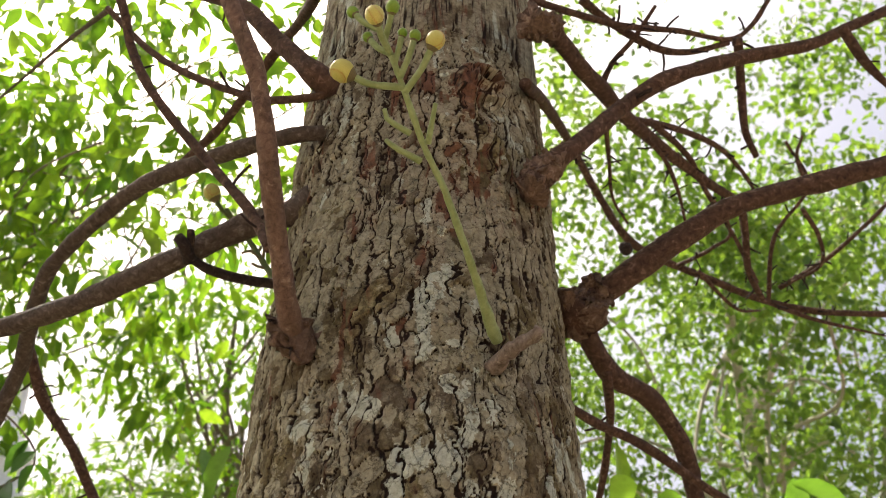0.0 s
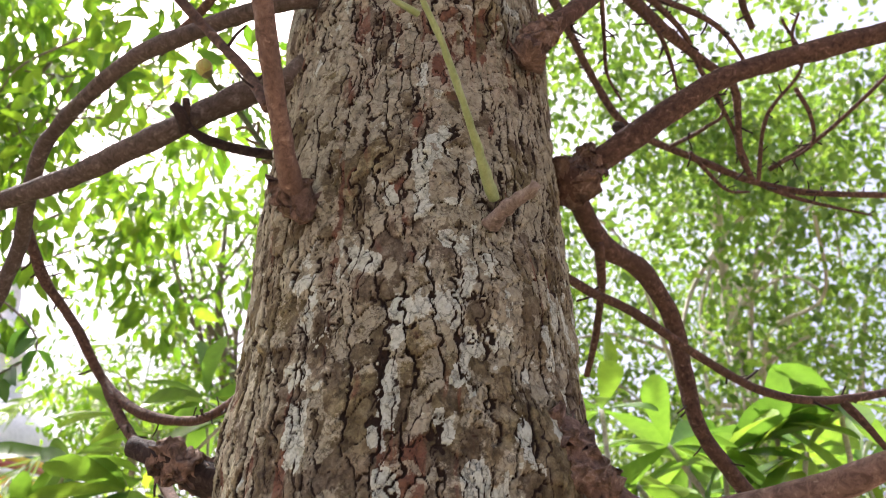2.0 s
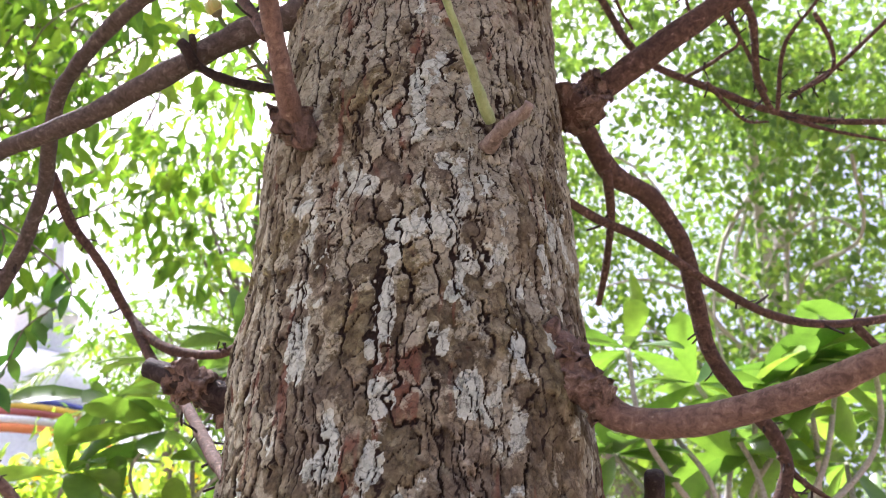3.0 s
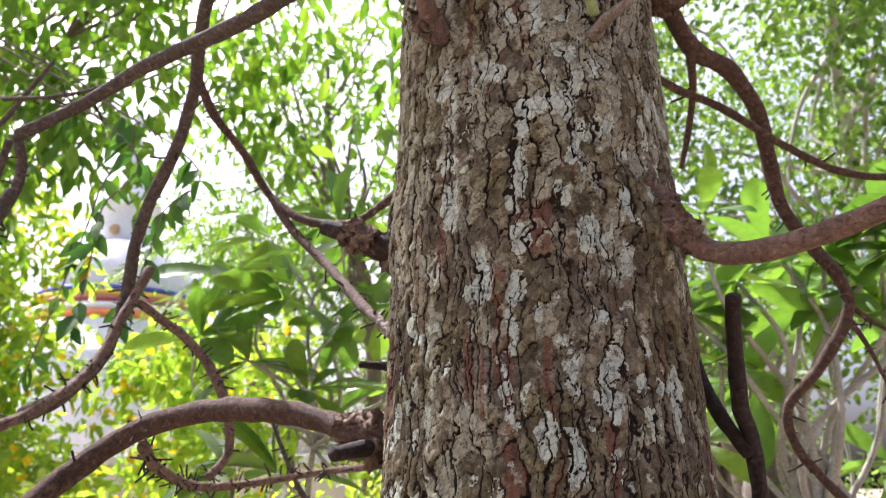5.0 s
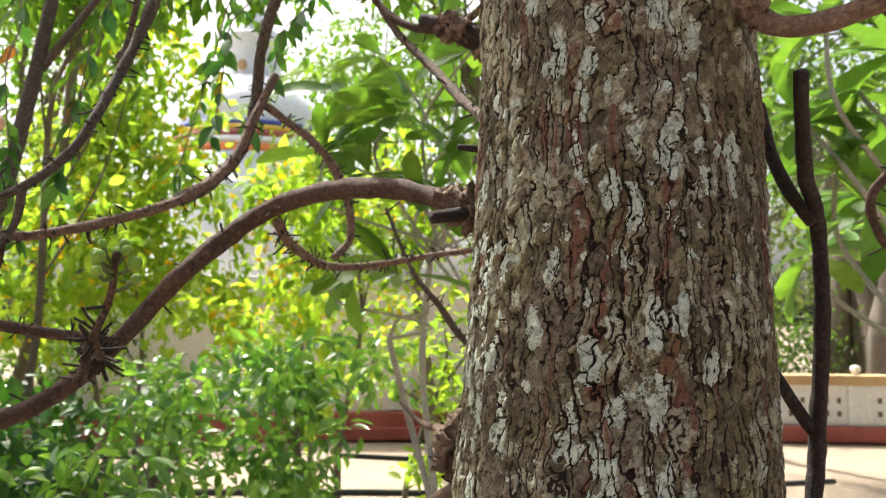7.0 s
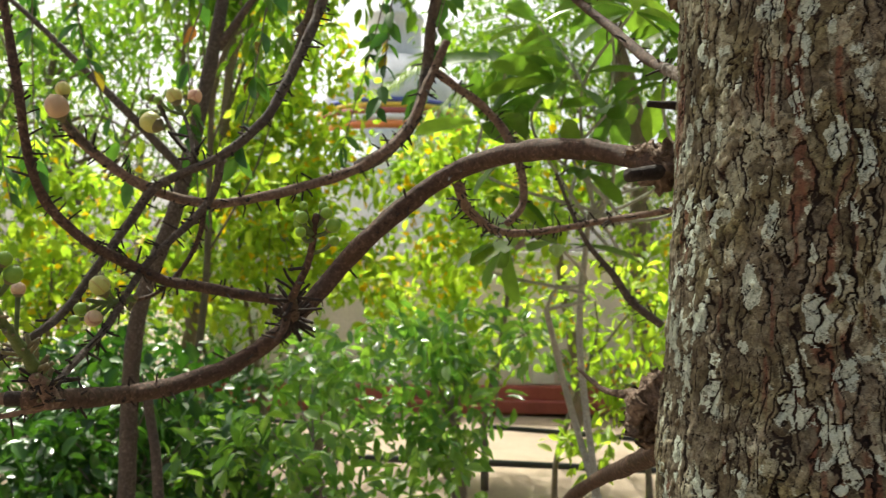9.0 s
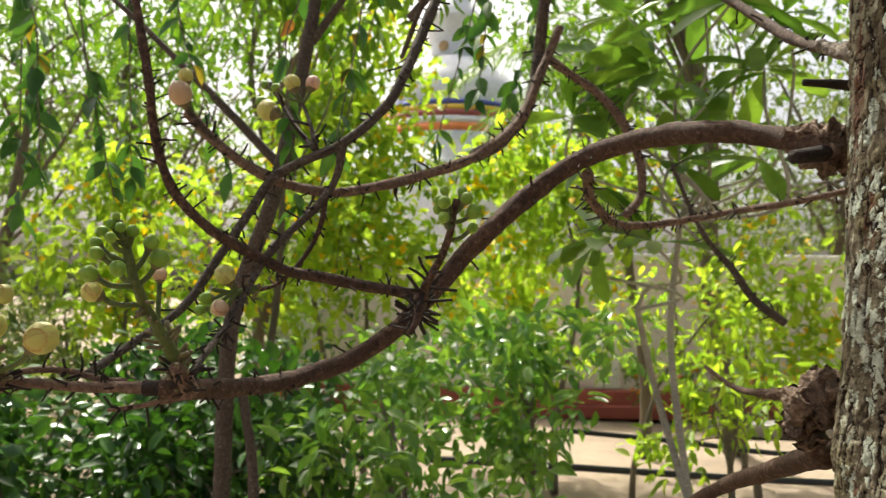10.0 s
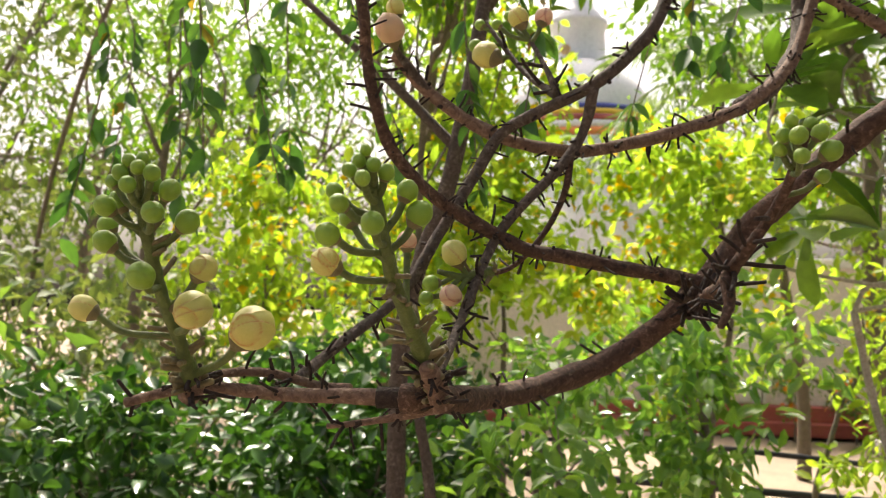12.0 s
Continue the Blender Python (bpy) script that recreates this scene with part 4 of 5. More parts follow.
limb(0.0109, 0.0088, [(-0.215, 0.797, 1.651), (-0.234, 0.768, 1.645), (-0.256, 0.738, 1.639)], mat=BRANCH_DARK, rough=0.2, label="blackened broken stump")
limb(0.0272, 0.0208, [(-0.216, 0.832, 1.373), (-0.245, 0.829, 1.361), (-0.26, 0.835, 1.335), (-0.252, 0.851, 1.309)], mat=COLLAR, rough=0.7, label="gnarled bark swelling")
limb(0.0082, 0.0054, [(-0.277, 0.77, 2.254), (-0.281, 0.752, 2.262), (-0.288, 0.747, 2.27)], mat=BRANCH_DARK, rough=0.3)
limb(0.0048, 0.0034, [(-0.28, 0.768, 2.257), (-0.275, 0.755, 2.267), (-0.274, 0.743, 2.276)], mat=BRANCH_DARK, rough=0.3)
limb(0.0068, 0.0041, [(-0.703, 0.672, 1.477), (-0.695, 0.655, 1.449), (-0.699, 0.642, 1.429)], stubs=180, rough=0.3)
limb(0.0084, 0.0042, [(-0.878, 0.45, 1.367), (-0.906, 0.425, 1.367), (-0.950, 0.403, 1.367), (-1.002, 0.386, 1.366), (-1.043, 0.357, 1.370), (-1.060, 0.322, 1.371), (-1.083, 0.284, 1.361)], mat=BRANCH_RED, stubs=90)
limb(0.0083, 0.0065, [(-1.034, 0.309, 1.365), (-1.026, 0.310, 1.377), (-1.021, 0.301, 1.391)], mat=BRANCH_RED, stubs=900, rough=0.4, start=0.1, label="knotted foot of a flower stalk")
limb(0.0096, 0.0072, [(-0.861, 0.436, 1.361), (-0.864, 0.427, 1.376), (-0.853, 0.401, 1.396)], mat=BRANCH_RED, stubs=800, rough=0.4, start=0.1, label="knotted foot of a flower stalk")
limb(0.0094, 0.0087, [(-0.919, 0.417, 1.367), (-0.903, 0.427, 1.367), (-0.887, 0.436, 1.367)], mat=BRANCH_DARK, label="blackened band of bark")
limb(0.0048, 0.0036, [(-0.954, 0.421, 1.372), (-0.991, 0.416, 1.373), (-1.024, 0.392, 1.383), (-1.042, 0.355, 1.384), (-1.052, 0.327, 1.376)], mat=BRANCH_RED, stubs=120)
limb(0.0042, 0.0024, [(-0.865, 0.443, 1.361), (-0.898, 0.432, 1.352), (-0.941, 0.423, 1.343), (-0.978, 0.419, 1.337)], mat=BRANCH_RED, stubs=150)
limb(0.0086, 0.0058, [(-0.784, 0.824, 1.477), (-0.811, 0.798, 1.484), (-0.85, 0.762, 1.492), (-0.9, 0.718, 1.504), (-0.933, 0.686, 1.512), (-0.968, 0.646, 1.536), (-0.996, 0.598, 1.565), (-1.017, 0.554, 1.607), (-1.019, 0.524, 1.653), (-1.019, 0.506, 1.709), (-1.014, 0.493, 1.758), (-1.043, 0.478, 1.92)], stubs=130)
limb(0.0088, 0.0054, [(-0.792, 0.911, 2.035), (-0.802, 0.879, 1.949), (-0.811, 0.788, 1.793), (-0.835, 0.762, 1.743), (-0.869, 0.729, 1.701), (-0.937, 0.718, 1.675), (-0.979, 0.703, 1.65), (-0.999, 0.68, 1.601), (-1.016, 0.636, 1.531), (-1.029, 0.583, 1.459), (-1.035, 0.495, 1.407), (-1.02, 0.42, 1.376)], mat=BRANCH_GREY, stubs=120)
limb(0.0068, 0.0041, [(-0.869, 0.729, 1.698), (-0.883, 0.735, 1.655), (-0.903, 0.724, 1.615), (-0.947, 0.673, 1.544), (-0.959, 0.644, 1.498), (-0.95, 0.593, 1.444), (-0.905, 0.5, 1.403), (-0.888, 0.455, 1.378)], mat=BRANCH_GREY, stubs=130)
limb(0.0041, 0.0027, [(-0.898, 0.728, 1.619), (-0.904, 0.726, 1.58), (-0.924, 0.716, 1.534), (-0.949, 0.689, 1.494), (-0.975, 0.658, 1.48)], stubs=140)
limb(0.0085, 0.0076, [(-0.704, 1.185, 1.985), (-0.721, 1.143, 1.898), (-0.74, 1.088, 1.796), (-0.776, 0.994, 1.72), (-0.832, 0.895, 1.673), (-0.893, 0.792, 1.639), (-0.932, 0.751, 1.636), (-0.981, 0.726, 1.649), (-1.019, 0.696, 1.671), (-1.057, 0.665, 1.705), (-1.076, 0.623, 1.746)], mat=BRANCH_RED, stubs=140)
limb(0.0084, 0.0074, [(-0.725, 1.189, 1.929), (-0.684, 1.207, 1.895), (-0.639, 1.217, 1.86), (-0.595, 1.228, 1.803), (-0.564, 1.223, 1.734), (-0.562, 1.228, 1.668), (-0.583, 1.2, 1.628)], mat=BRANCH_RED, stubs=190)
limb(0.0045, 0.0088, [(-0.11, 1.15, 1.672), (-0.289, 1.211, 1.644), (-0.404, 1.273, 1.637), (-0.499, 1.288, 1.625), (-0.575, 1.269, 1.616), (-0.604, 1.192, 1.617), (-0.591, 1.033, 1.639), (-0.558, 0.916, 1.663)], mat=BRANCH_RED, stubs=190)
limb(0.009, 0.003, [(-0.347, 1.47, 1.437), (-0.401, 1.445, 1.483), (-0.438, 1.426, 1.542), (-0.486, 1.403, 1.607), (-0.518, 1.385, 1.683), (-0.54, 1.372, 1.745)], stubs=190, mat=BRANCH_GREY)
limb(0.0082, 0.0034, [(-0.261, 0.915, 1.356), (-0.303, 0.952, 1.351), (-0.375, 1.086, 1.343), (-0.438, 1.166, 1.368)], collar=0.5)
limb(0.015, 0.0095, [(-0.236, 0.875, 1.292), (-0.317, 1.007, 1.238), (-0.414, 1.188, 1.171), (-0.492, 1.268, 1.107), (-0.578, 1.348, 0.991)], collar=0.4)


# ---- flower stalks and buds ----


def bud_mesh(kind):
    """A ball of overlapping sepals on a cup; the base of the ball lies at the origin, radius one."""
    mat = {"green": BUD_GREEN, "cream": BUD_CREAM, "pink": BUD_PINK}[kind]
    ns, nr = (30, 22) if kind == "green" else (72, 52)
    th = np.linspace(0.0, np.pi, nr)
    ph = np.linspace(0, 2 * np.pi, ns, endpoint=False)
    T, H = np.meshgrid(th, ph, indexing="ij")
    d = np.stack([np.sin(T) * np.cos(H), np.sin(T) * np.sin(H), np.cos(T)], -1).reshape(-1, 3)
    seam = np.zeros(len(d))
    r = 1 + 0.03 * (fbm(d * 2 + 4, 2) - 0.5)
    cuts = (((0.92, 0.2, 0.30), 0.42), ((-0.62, 0.72, 0.25), 0.5))
    if kind == "cream":
        cuts = (((0.93, 0.1, 0.25), 0.30), ((0.9, -0.15, 0.3), -0.30), ((-0.5, 0.85, 0.1), 0.72))
    for ax, c in cuts:
        off = d @ (np.array(ax) / np.linalg.norm(ax)) - c + 0.05 * (fbm(d * 3 + 8, 2) - 0.5)
        seam = np.maximum(seam, np.maximum(0.85 * np.exp(-((off - 0.01) / 0.022) ** 2), 0.25 * np.exp(-((off - 0.06) / 0.09) ** 2)))
        r = r - 0.05 * smooth(-0.012, 0.018, off) + 0.02 * np.exp(-((off + 0.03) / 0.05) ** 2)
    v = d * r[:, None]
    v[:, 2] = v[:, 2] * 1.04 + 1.0
    i, j = np.meshgrid(np.arange(nr - 1), np.arange(ns), indexing="ij")
    q = np.stack([i * ns + j, i * ns + (j + 1) % ns, (i + 1) * ns + (j + 1) % ns, (i + 1) * ns + j], -1).reshape(-1, 4)[:, ::-1]
    me = quads_mesh("bud", v, q, mat)
    s = me.attributes.new("seam", "FLOAT", "POINT")
    s.data.foreach_set("value", (seam * (1.0 if kind != "green" else 0.3)).astype(np.float32))
    return me


BUDS = {k: bud_mesh(k) for k in ("green", "cream", "pink")}


def raceme(r0, r1, pts, buds, label, mat=None, dry=12):
    """A flower stalk with its buds; buds: place of the ball's middle, radius, kind."""
    v, q, line, rr = tube(pts, [r0, r1], 0.004, 14, 0.28, 0.3, 110)
    ob = part("flower_stalk", quads_mesh("flower_stalk", v, q, mat or STALK), cannonball, label)
    ob.matrix_parent_inverse = TREE_INV
    for x, y, z, r, kind in buds:
        c = np.array((x, y, z))
        d = np.linalg.norm(line - c, axis=1)
        near = int(np.argmin(d))
        foot = line[max(0, near - int(0.35 * d[near] / 0.004) - 4)]
        way = c - foot
        way /= np.linalg.norm(way)
        bend = foot * 0.45 + c * 0.55 - np.array([0, 0, 0.12]) * np.linalg.norm(c - foot)
        tip = c - (c - bend) / np.linalg.norm(c - bend) * r * 0.95
        pr = 0.0022 + 0.06 * r
        pv, pq, _, _ = tube([foot, bend, tip], [pr * 1.1, pr, pr * 1.1], 0.004, 8, 0.08, freq=90)
        p = part("pedicel", quads_mesh("pedicel", pv, pq, mat if mat is STALK_PALE else STALK), ob)
        w = Vector(c - bend).normalized()
        m = Matrix.Translation(Vector(tip)) @ w.to_track_quat("Z", "Y").to_matrix().to_4x4() @ Matrix.Rotation(rng.random() * 6.3, 4, "Z")
        cup = part("calyx", CUP, ob)
        cup.matrix_basis = m @ Matrix.Scale(r, 4)
        b = part("bud", BUDS[kind], ob, {"green": "round green bud", "cream": "pale yellow bud with overlapping sepals", "pink": "cream bud flushed with pink"}[kind])
        b.matrix_basis = m @ Matrix.Scale(r, 4)
    for k in range(dry):
        i = int(len(line) * (rng.uniform(0.05, 0.75) if k % 2 else rng.uniform(0.0, 0.22)))
        t = Vector(line[min(i + 1, len(line) - 1)] - line[max(i - 1, 0)]).normalized()
        side = Vector(unit(1)[0])
        side = (side - t * side.dot(t)).normalized()
        s = part("stub", (STUBS if mat else SCARS)[k % 4], ob)
        s.matrix_basis = Matrix.Translation(Vector(line[i]) + side * rr[i] * 0.8) @ (side + t * 0.6).normalized().to_track_quat("Z", "Y").to_matrix().to_4x4() @ Matrix.Scale(rng.uniform(0.8, 1.4) if k % 2 else rng.uniform(1.0, 1.7), 4)
    return ob


def dry_fruit(x, y, z, r):
    d = unit(1)[0]
    v, q, _, _ = tube([(x, y, z - r), (x + r * 0.2, y, z - r * 0.3), (x, y, z + r * 0.5), (x, y, z + r)], [r * 0.5, r, r * 0.9, r * 0.3], r / 6, 12, 0.2, freq=90)
    part("fruit", quads_mesh("fruit", v, q, BRANCH_DARK), cannonball, "small black dried fruit").matrix_parent_inverse = TREE_INV


dry_fruit(0.296, 1.133, 2.516, 0.011)
CUP = lathe([(0.16, -0.5), (0.24, -0.3), (0.44, -0.1), (0.6, 0.1), (0.72, 0.27), (0.66, 0.29), (0.48, 0.1)], CALYX, 16, "calyx")
raceme(0.0065, 0.0036, [(-1.028, 0.313, 1.373), (-1.014, 0.287, 1.411), (-1.011, 0.265, 1.452), (-1.003, 0.246, 1.490), (-0.991, 0.230, 1.522), (-0.986, 0.221, 1.541)], [(-0.962, 0.314, 1.426, 0.0183, 'cream'), (-0.963, 0.258, 1.440, 0.0150, 'cream'), (-1.068, 0.235, 1.440, 0.0111, 'cream'), (-0.970, 0.219, 1.463, 0.0104, 'green'), (-0.984, 0.283, 1.472, 0.0110, 'cream'), (-1.028, 0.226, 1.490, 0.0090, 'green'), (-0.971, 0.257, 1.505, 0.0093, 'green'), (-0.946, 0.210, 1.506, 0.0081, 'green'), (-1.004, 0.210, 1.514, 0.0082, 'green'), (-1.020, 0.231, 1.520, 0.0085, 'green'), (-0.966, 0.237, 1.526, 0.0082, 'green'), (-1.043, 0.237, 1.504, 0.0079, 'green'), (-0.953, 0.213, 1.534, 0.0063, 'green'), (-0.994, 0.215, 1.538, 0.0065, 'green'), (-0.960, 0.199, 1.525, 0.0062, 'green'), (-0.990, 0.240, 1.532, 0.0068, 'green'), (-1.014, 0.222, 1.534, 0.0059, 'green'), (-0.961, 0.207, 1.538, 0.0055, 'green'), (-0.989, 0.218, 1.547, 0.0050, 'green'), (-0.989, 0.229, 1.550, 0.0050, 'green')], "upright green flower stalk crowded with round buds", None, 44)
raceme(0.0082, 0.0041, [(-0.872, 0.437, 1.372), (-0.862, 0.4, 1.415), (-0.849, 0.355, 1.458), (-0.836, 0.325, 1.489), (-0.833, 0.311, 1.52), (-0.83, 0.299, 1.546)], [(-0.854, 0.286, 1.493, 0.0086, 'green'), (-0.877, 0.308, 1.475, 0.0111, 'cream'), (-0.809, 0.281, 1.498, 0.0082, 'green'), (-0.815, 0.338, 1.51, 0.0097, 'green'), (-0.821, 0.332, 1.526, 0.0081, 'green'), (-0.84, 0.282, 1.513, 0.0069, 'green'), (-0.856, 0.294, 1.524, 0.0064, 'green'), (-0.86, 0.381, 1.495, 0.008, 'pink'), (-0.813, 0.275, 1.527, 0.0056, 'green'), (-0.814, 0.287, 1.538, 0.0053, 'green'), (-0.82, 0.307, 1.536, 0.0063, 'green'), (-0.828, 0.288, 1.542, 0.005, 'green'), (-0.827, 0.277, 1.534, 0.0053, 'green'), (-0.876, 0.331, 1.509, 0.0076, 'green'), (-0.824, 0.29, 1.549, 0.0042, 'green')], "upright green flower stalk crowded with round buds", None, 44)
raceme(0.0082, 0.0041, [(-0.797, 0.823, 1.451), (-0.73, 0.727, 1.466), (-0.691, 0.667, 1.489), (-0.662, 0.649, 1.519), (-0.636, 0.627, 1.55), (-0.622, 0.611, 1.574), (-0.614, 0.603, 1.591)], [(-0.611, 0.568, 1.584, 0.0077, 'green'), (-0.626, 0.582, 1.588, 0.0065, 'green'), (-0.631, 0.591, 1.579, 0.0066, 'green'), (-0.597, 0.616, 1.578, 0.0094, 'green'), (-0.604, 0.61, 1.593, 0.0075, 'green'), (-0.607, 0.56, 1.566, 0.0067, 'green'), (-0.608, 0.635, 1.56, 0.0068, 'green'), (-0.62, 0.585, 1.6, 0.0056, 'green'), (-0.612, 0.615, 1.602, 0.0062, 'green')], "short flower stalk with tight green buds", BRANCH, 64)
raceme(0.0034, 0.0027, [(-0.913, 0.722, 1.699), (-0.952, 0.75, 1.754), (-0.983, 0.761, 1.798)], [(-0.981, 0.749, 1.808, 0.0134, 'cream'), (-0.956, 0.767, 1.809, 0.012, 'pink'), (-1.009, 0.742, 1.802, 0.0071, 'green'), (-1.002, 0.758, 1.816, 0.0065, 'green')], "thin flower stalk with a few swollen buds", BRANCH_GREY, 4)
raceme(0.0041, 0.0027, [(-0.913, 0.722, 1.693), (-0.972, 0.75, 1.736), (-1.017, 0.762, 1.787), (-1.042, 0.766, 1.819)], [(-1.031, 0.753, 1.77, 0.0182, 'cream'), (-1.053, 0.76, 1.787, 0.0096, 'green'), (-1.048, 0.762, 1.815, 0.0074, 'green')], "thin flower stalk with a few swollen buds", BRANCH_GREY, 4)
raceme(0.005, 0.004, [(-1.057, 0.665, 1.705), (-1.068, 0.629, 1.736), (-1.065, 0.605, 1.753)], [(-1.061, 0.594, 1.765, 0.0177, 'pink'), (-1.061, 0.604, 1.793, 0.0112, 'cream')], "thin flower stalk with pink-flushed buds", BRANCH_GREY, 4)
raceme(0.005, 0.003, [(-0.954, 0.649, 1.485), (-0.968, 0.614, 1.478), (-0.984, 0.589, 1.483)], [(-0.969, 0.599, 1.503, 0.0146, 'cream'), (-0.962, 0.583, 1.457, 0.0119, 'pink'), (-0.99, 0.586, 1.47, 0.0091, 'green'), (-0.983, 0.568, 1.454, 0.0077, 'green')], "thin green flower stalk with a few buds")
raceme(0.0039, 0.0021, [(0.047, 0.655, 2.094), (0.032, 0.61, 2.116), (0.017, 0.569, 2.14), (0.0, 0.535, 2.172), (-0.015, 0.51, 2.192), (-0.026, 0.485, 2.212), (-0.037, 0.467, 2.237), (-0.048, 0.452, 2.26), (-0.053, 0.44, 2.278)], [(-0.078, 0.462, 2.228, 0.0096, 'cream'), (-0.051, 0.424, 2.248, 0.0076, 'cream'), (-0.006, 0.448, 2.247, 0.0079, 'cream'), (-0.022, 0.453, 2.258, 0.0049, 'green'), (-0.039, 0.434, 2.269, 0.0057, 'green'), (-0.072, 0.45, 2.282, 0.005, 'green'), (-0.06, 0.461, 2.265, 0.0045, 'green'), (-0.032, 0.452, 2.26, 0.004, 'green')], "slender green flower stalk with pale yellow buds", STALK_PALE, 0)
raceme(0.005, 0.003, [(-0.211, 0.945, 2.317), (-0.259, 0.953, 2.394), (-0.298, 0.923, 2.439)], [(-0.317, 0.91, 2.457, 0.0124, 'cream')], "thin flower stalk with one bud")



# ---- plants round it ----


def crown_at(center, radii, count, per, spread, length, width, form, mat, droop=0.3, gap=0.5, seed=0.0, **kw):
    c = clumps_in(center, radii, count, gap, seed)
    return c, crown_leaves("crown", c, per, spread, length, width, form, mat, droop, **kw)


# tall tree with drooping lance-shaped leaves, over the left of the path
reseed(101)
c1, m1 = crown_at((-1.9, 3.7, 4.75), (2.0, 1.3, 1.5), 140, 24, 0.27, 0.135, 0.42, "long", LEAF_LONG, 0.45, 0.52)
tree("leafy_tree", "tall tree with drooping bright green lance-shaped leaves", (-5.6, 5.6, 0), (-3.9, 4.6, 3.9), c1, 0.05, FAR_WOOD, [m1], 5)
reseed(102)
c2, m2 = crown_at((-2.2, 8.0, 6.0), (2.6, 2.0, 2.6), 130, 28, 0.40, 0.12, 0.42, "oval", LEAF_LONG, 0.4, 0.52, 3.0)
tree("leafy_tree", "broad tree with bright green leaves against the sky", (-1.6, 8.6, 0), (-1.8, 8.3, 3.4), c2, 0.10, FAR_WOOD, [m2], 6)
reseed(103)
c6, m6 = crown_at((-8.3, 6.9, 4.3), (2.4, 1.8, 2.0), 150, 28, 0.4, 0.12, 0.42, "oval", LEAF_LONG, 0.4, 0.52, 5.0)
tree("leafy_tree", "leafy tree with bright green leaves over the garden", (-8.6, 7.4, 0), (-8.4, 7.1, 2.6), c6, 0.09, FAR_WOOD, [m6], 6)
reseed(104)
c7, m7 = crown_at((-7.0, 4.4, 3.9), (1.7, 1.4, 1.6), 65, 28, 0.38, 0.10, 0.42, "oval", LEAF_LONG, 0.4, 0.5, 15.0)
tree("leafy_tree", "leafy tree with bright green leaves over the garden", (-7.6, 4.6, 0), (-7.2, 4.5, 2.2), c7, 0.07, FAR_WOOD, [m7], 6)
reseed(110)
c10, m10 = crown_at((-6.3, 6.9, 4.9), (1.6, 1.2, 1.5), 85, 28, 0.36, 0.12, 0.42, "oval", LEAF_LONG, 0.4, 0.5, 24.0)
tree("leafy_tree", "leafy tree with bright green leaves over the garden", (-6.5, 7.3, 0), (-6.4, 7.1, 2.8), c10, 0.06, FAR_WOOD, [m10], 6)
reseed(105)
c8, m8 = crown_at((-2.4, 7.4, 3.3), (1.3, 1.0, 1.3), 60, 28, 0.36, 0.10, 0.42, "oval", LEAF_LONG, 0.4, 0.5, 18.0)
tree("leafy_tree", "slim leafy tree beside the temple wall", (-2.3, 7.8, 0), (-2.4, 7.6, 1.8), c8, 0.05, FAR_WOOD, [m8], 6)
reseed(106)
c9, m9 = crown_at((-2.7, 3.2, 3.25), (0.8, 0.6, 0.65), 46, 24, 0.26, 0.12, 0.4, "long", LEAF_LONG, 0.5, 0.5, 21.0)
tree("leafy_tree", "slender tree with drooping lance-shaped leaves", (-4.3, 4.4, 0), (-3.4, 3.7, 2.7), c9, 0.03, FAR_WOOD, [m9], 4)
# small-leaved trees on the other side
reseed(107)
c3, m3 = crown_at((2.7, 6.3, 5.95), (3.0, 2.3, 3.6), 430, 38, 0.34, 0.09, 0.58, "oval", LEAF_SMALL, 0.3, 0.545, 6.0)
tree("shade_tree", "shade tree with small round green leaves", (3.2, 7.4, 0), (2.9, 6.8, 2.4), c3, 0.10, PALE_WOOD, [m3], 26, 0.012)
reseed(108)
c4, m4 = crown_at((4.5, 9.5, 5.4), (4.2, 2.5, 4.4), 420, 38, 0.6, 0.11, 0.6, "small", LEAF_SMALL, 0.3, 0.48, 9.0)
tree("shade_tree", "large shade tree with small green leaves", (5.2, 10.5, 0), (5.0, 10.0, 3.0), c4, 0.16, PALE_WOOD, [m4], 30, 0.015)
reseed(109)
c5, m5 = crown_at((0.9, 9.6, 5.2), (2.6, 2.0, 2.6), 200, 34, 0.5, 0.10, 0.5, "small", LEAF_SMALL, 0.3, 0.5, 12.0)
tree("shade_tree", "shade tree with small leaves behind the trunk", (1.0, 10.2, 0), (0.9, 9.8, 2.8), c5, 0.09, FAR_WOOD, [m5], 9)
# sunlit lime-green shrubs with yellow flowers
for base, center, radii, n, seed in (((-3.8, 5.2, 0), (-3.75, 5.1, 1.95), (1.25, 0.9, 0.9), 78, 1.0), ((-2.5, 5.9, 0), (-2.45, 5.8, 2.3), (0.85, 0.8, 0.6), 60, 2.0), ((-5.2, 4.2, 0), (-5.2, 4.1, 1.8), (1.1, 0.9, 0.85), 58, 4.0), ((-4.4, 5.6, 0), (-4.4, 5.6, 2.85), (0.95, 0.7, 1.35), 112, 7.0), ((-1.3, 7.2, 0), (-1.3, 7.1, 1.45), (0.85, 0.5, 0.8), 38, 9.0), ((-3.0, 6.5, 0), (-3.0, 6.5, 1.3), (0.95, 0.5, 0.7), 40, 11.0)):
    reseed(int(seed * 10) + 300)
    c, m = crown_at(center, radii, n, 26, 0.26, 0.115, 0.5, "oval", LEAF_LIME, 0.3, 0.5, seed)
    fl = crown_leaves("crown", c[::3], 9, 0.26, 0.075, 0.85, "small", PETAL, 0.1)
    tree("flowering_shrub", "sunlit lime-green shrub dotted with yellow flowers", base, (center[0], center[1], 0.6), c, 0.025, FAR_WOOD, [m, fl], 14, 0.003, "flowering shrubs", "shrub")
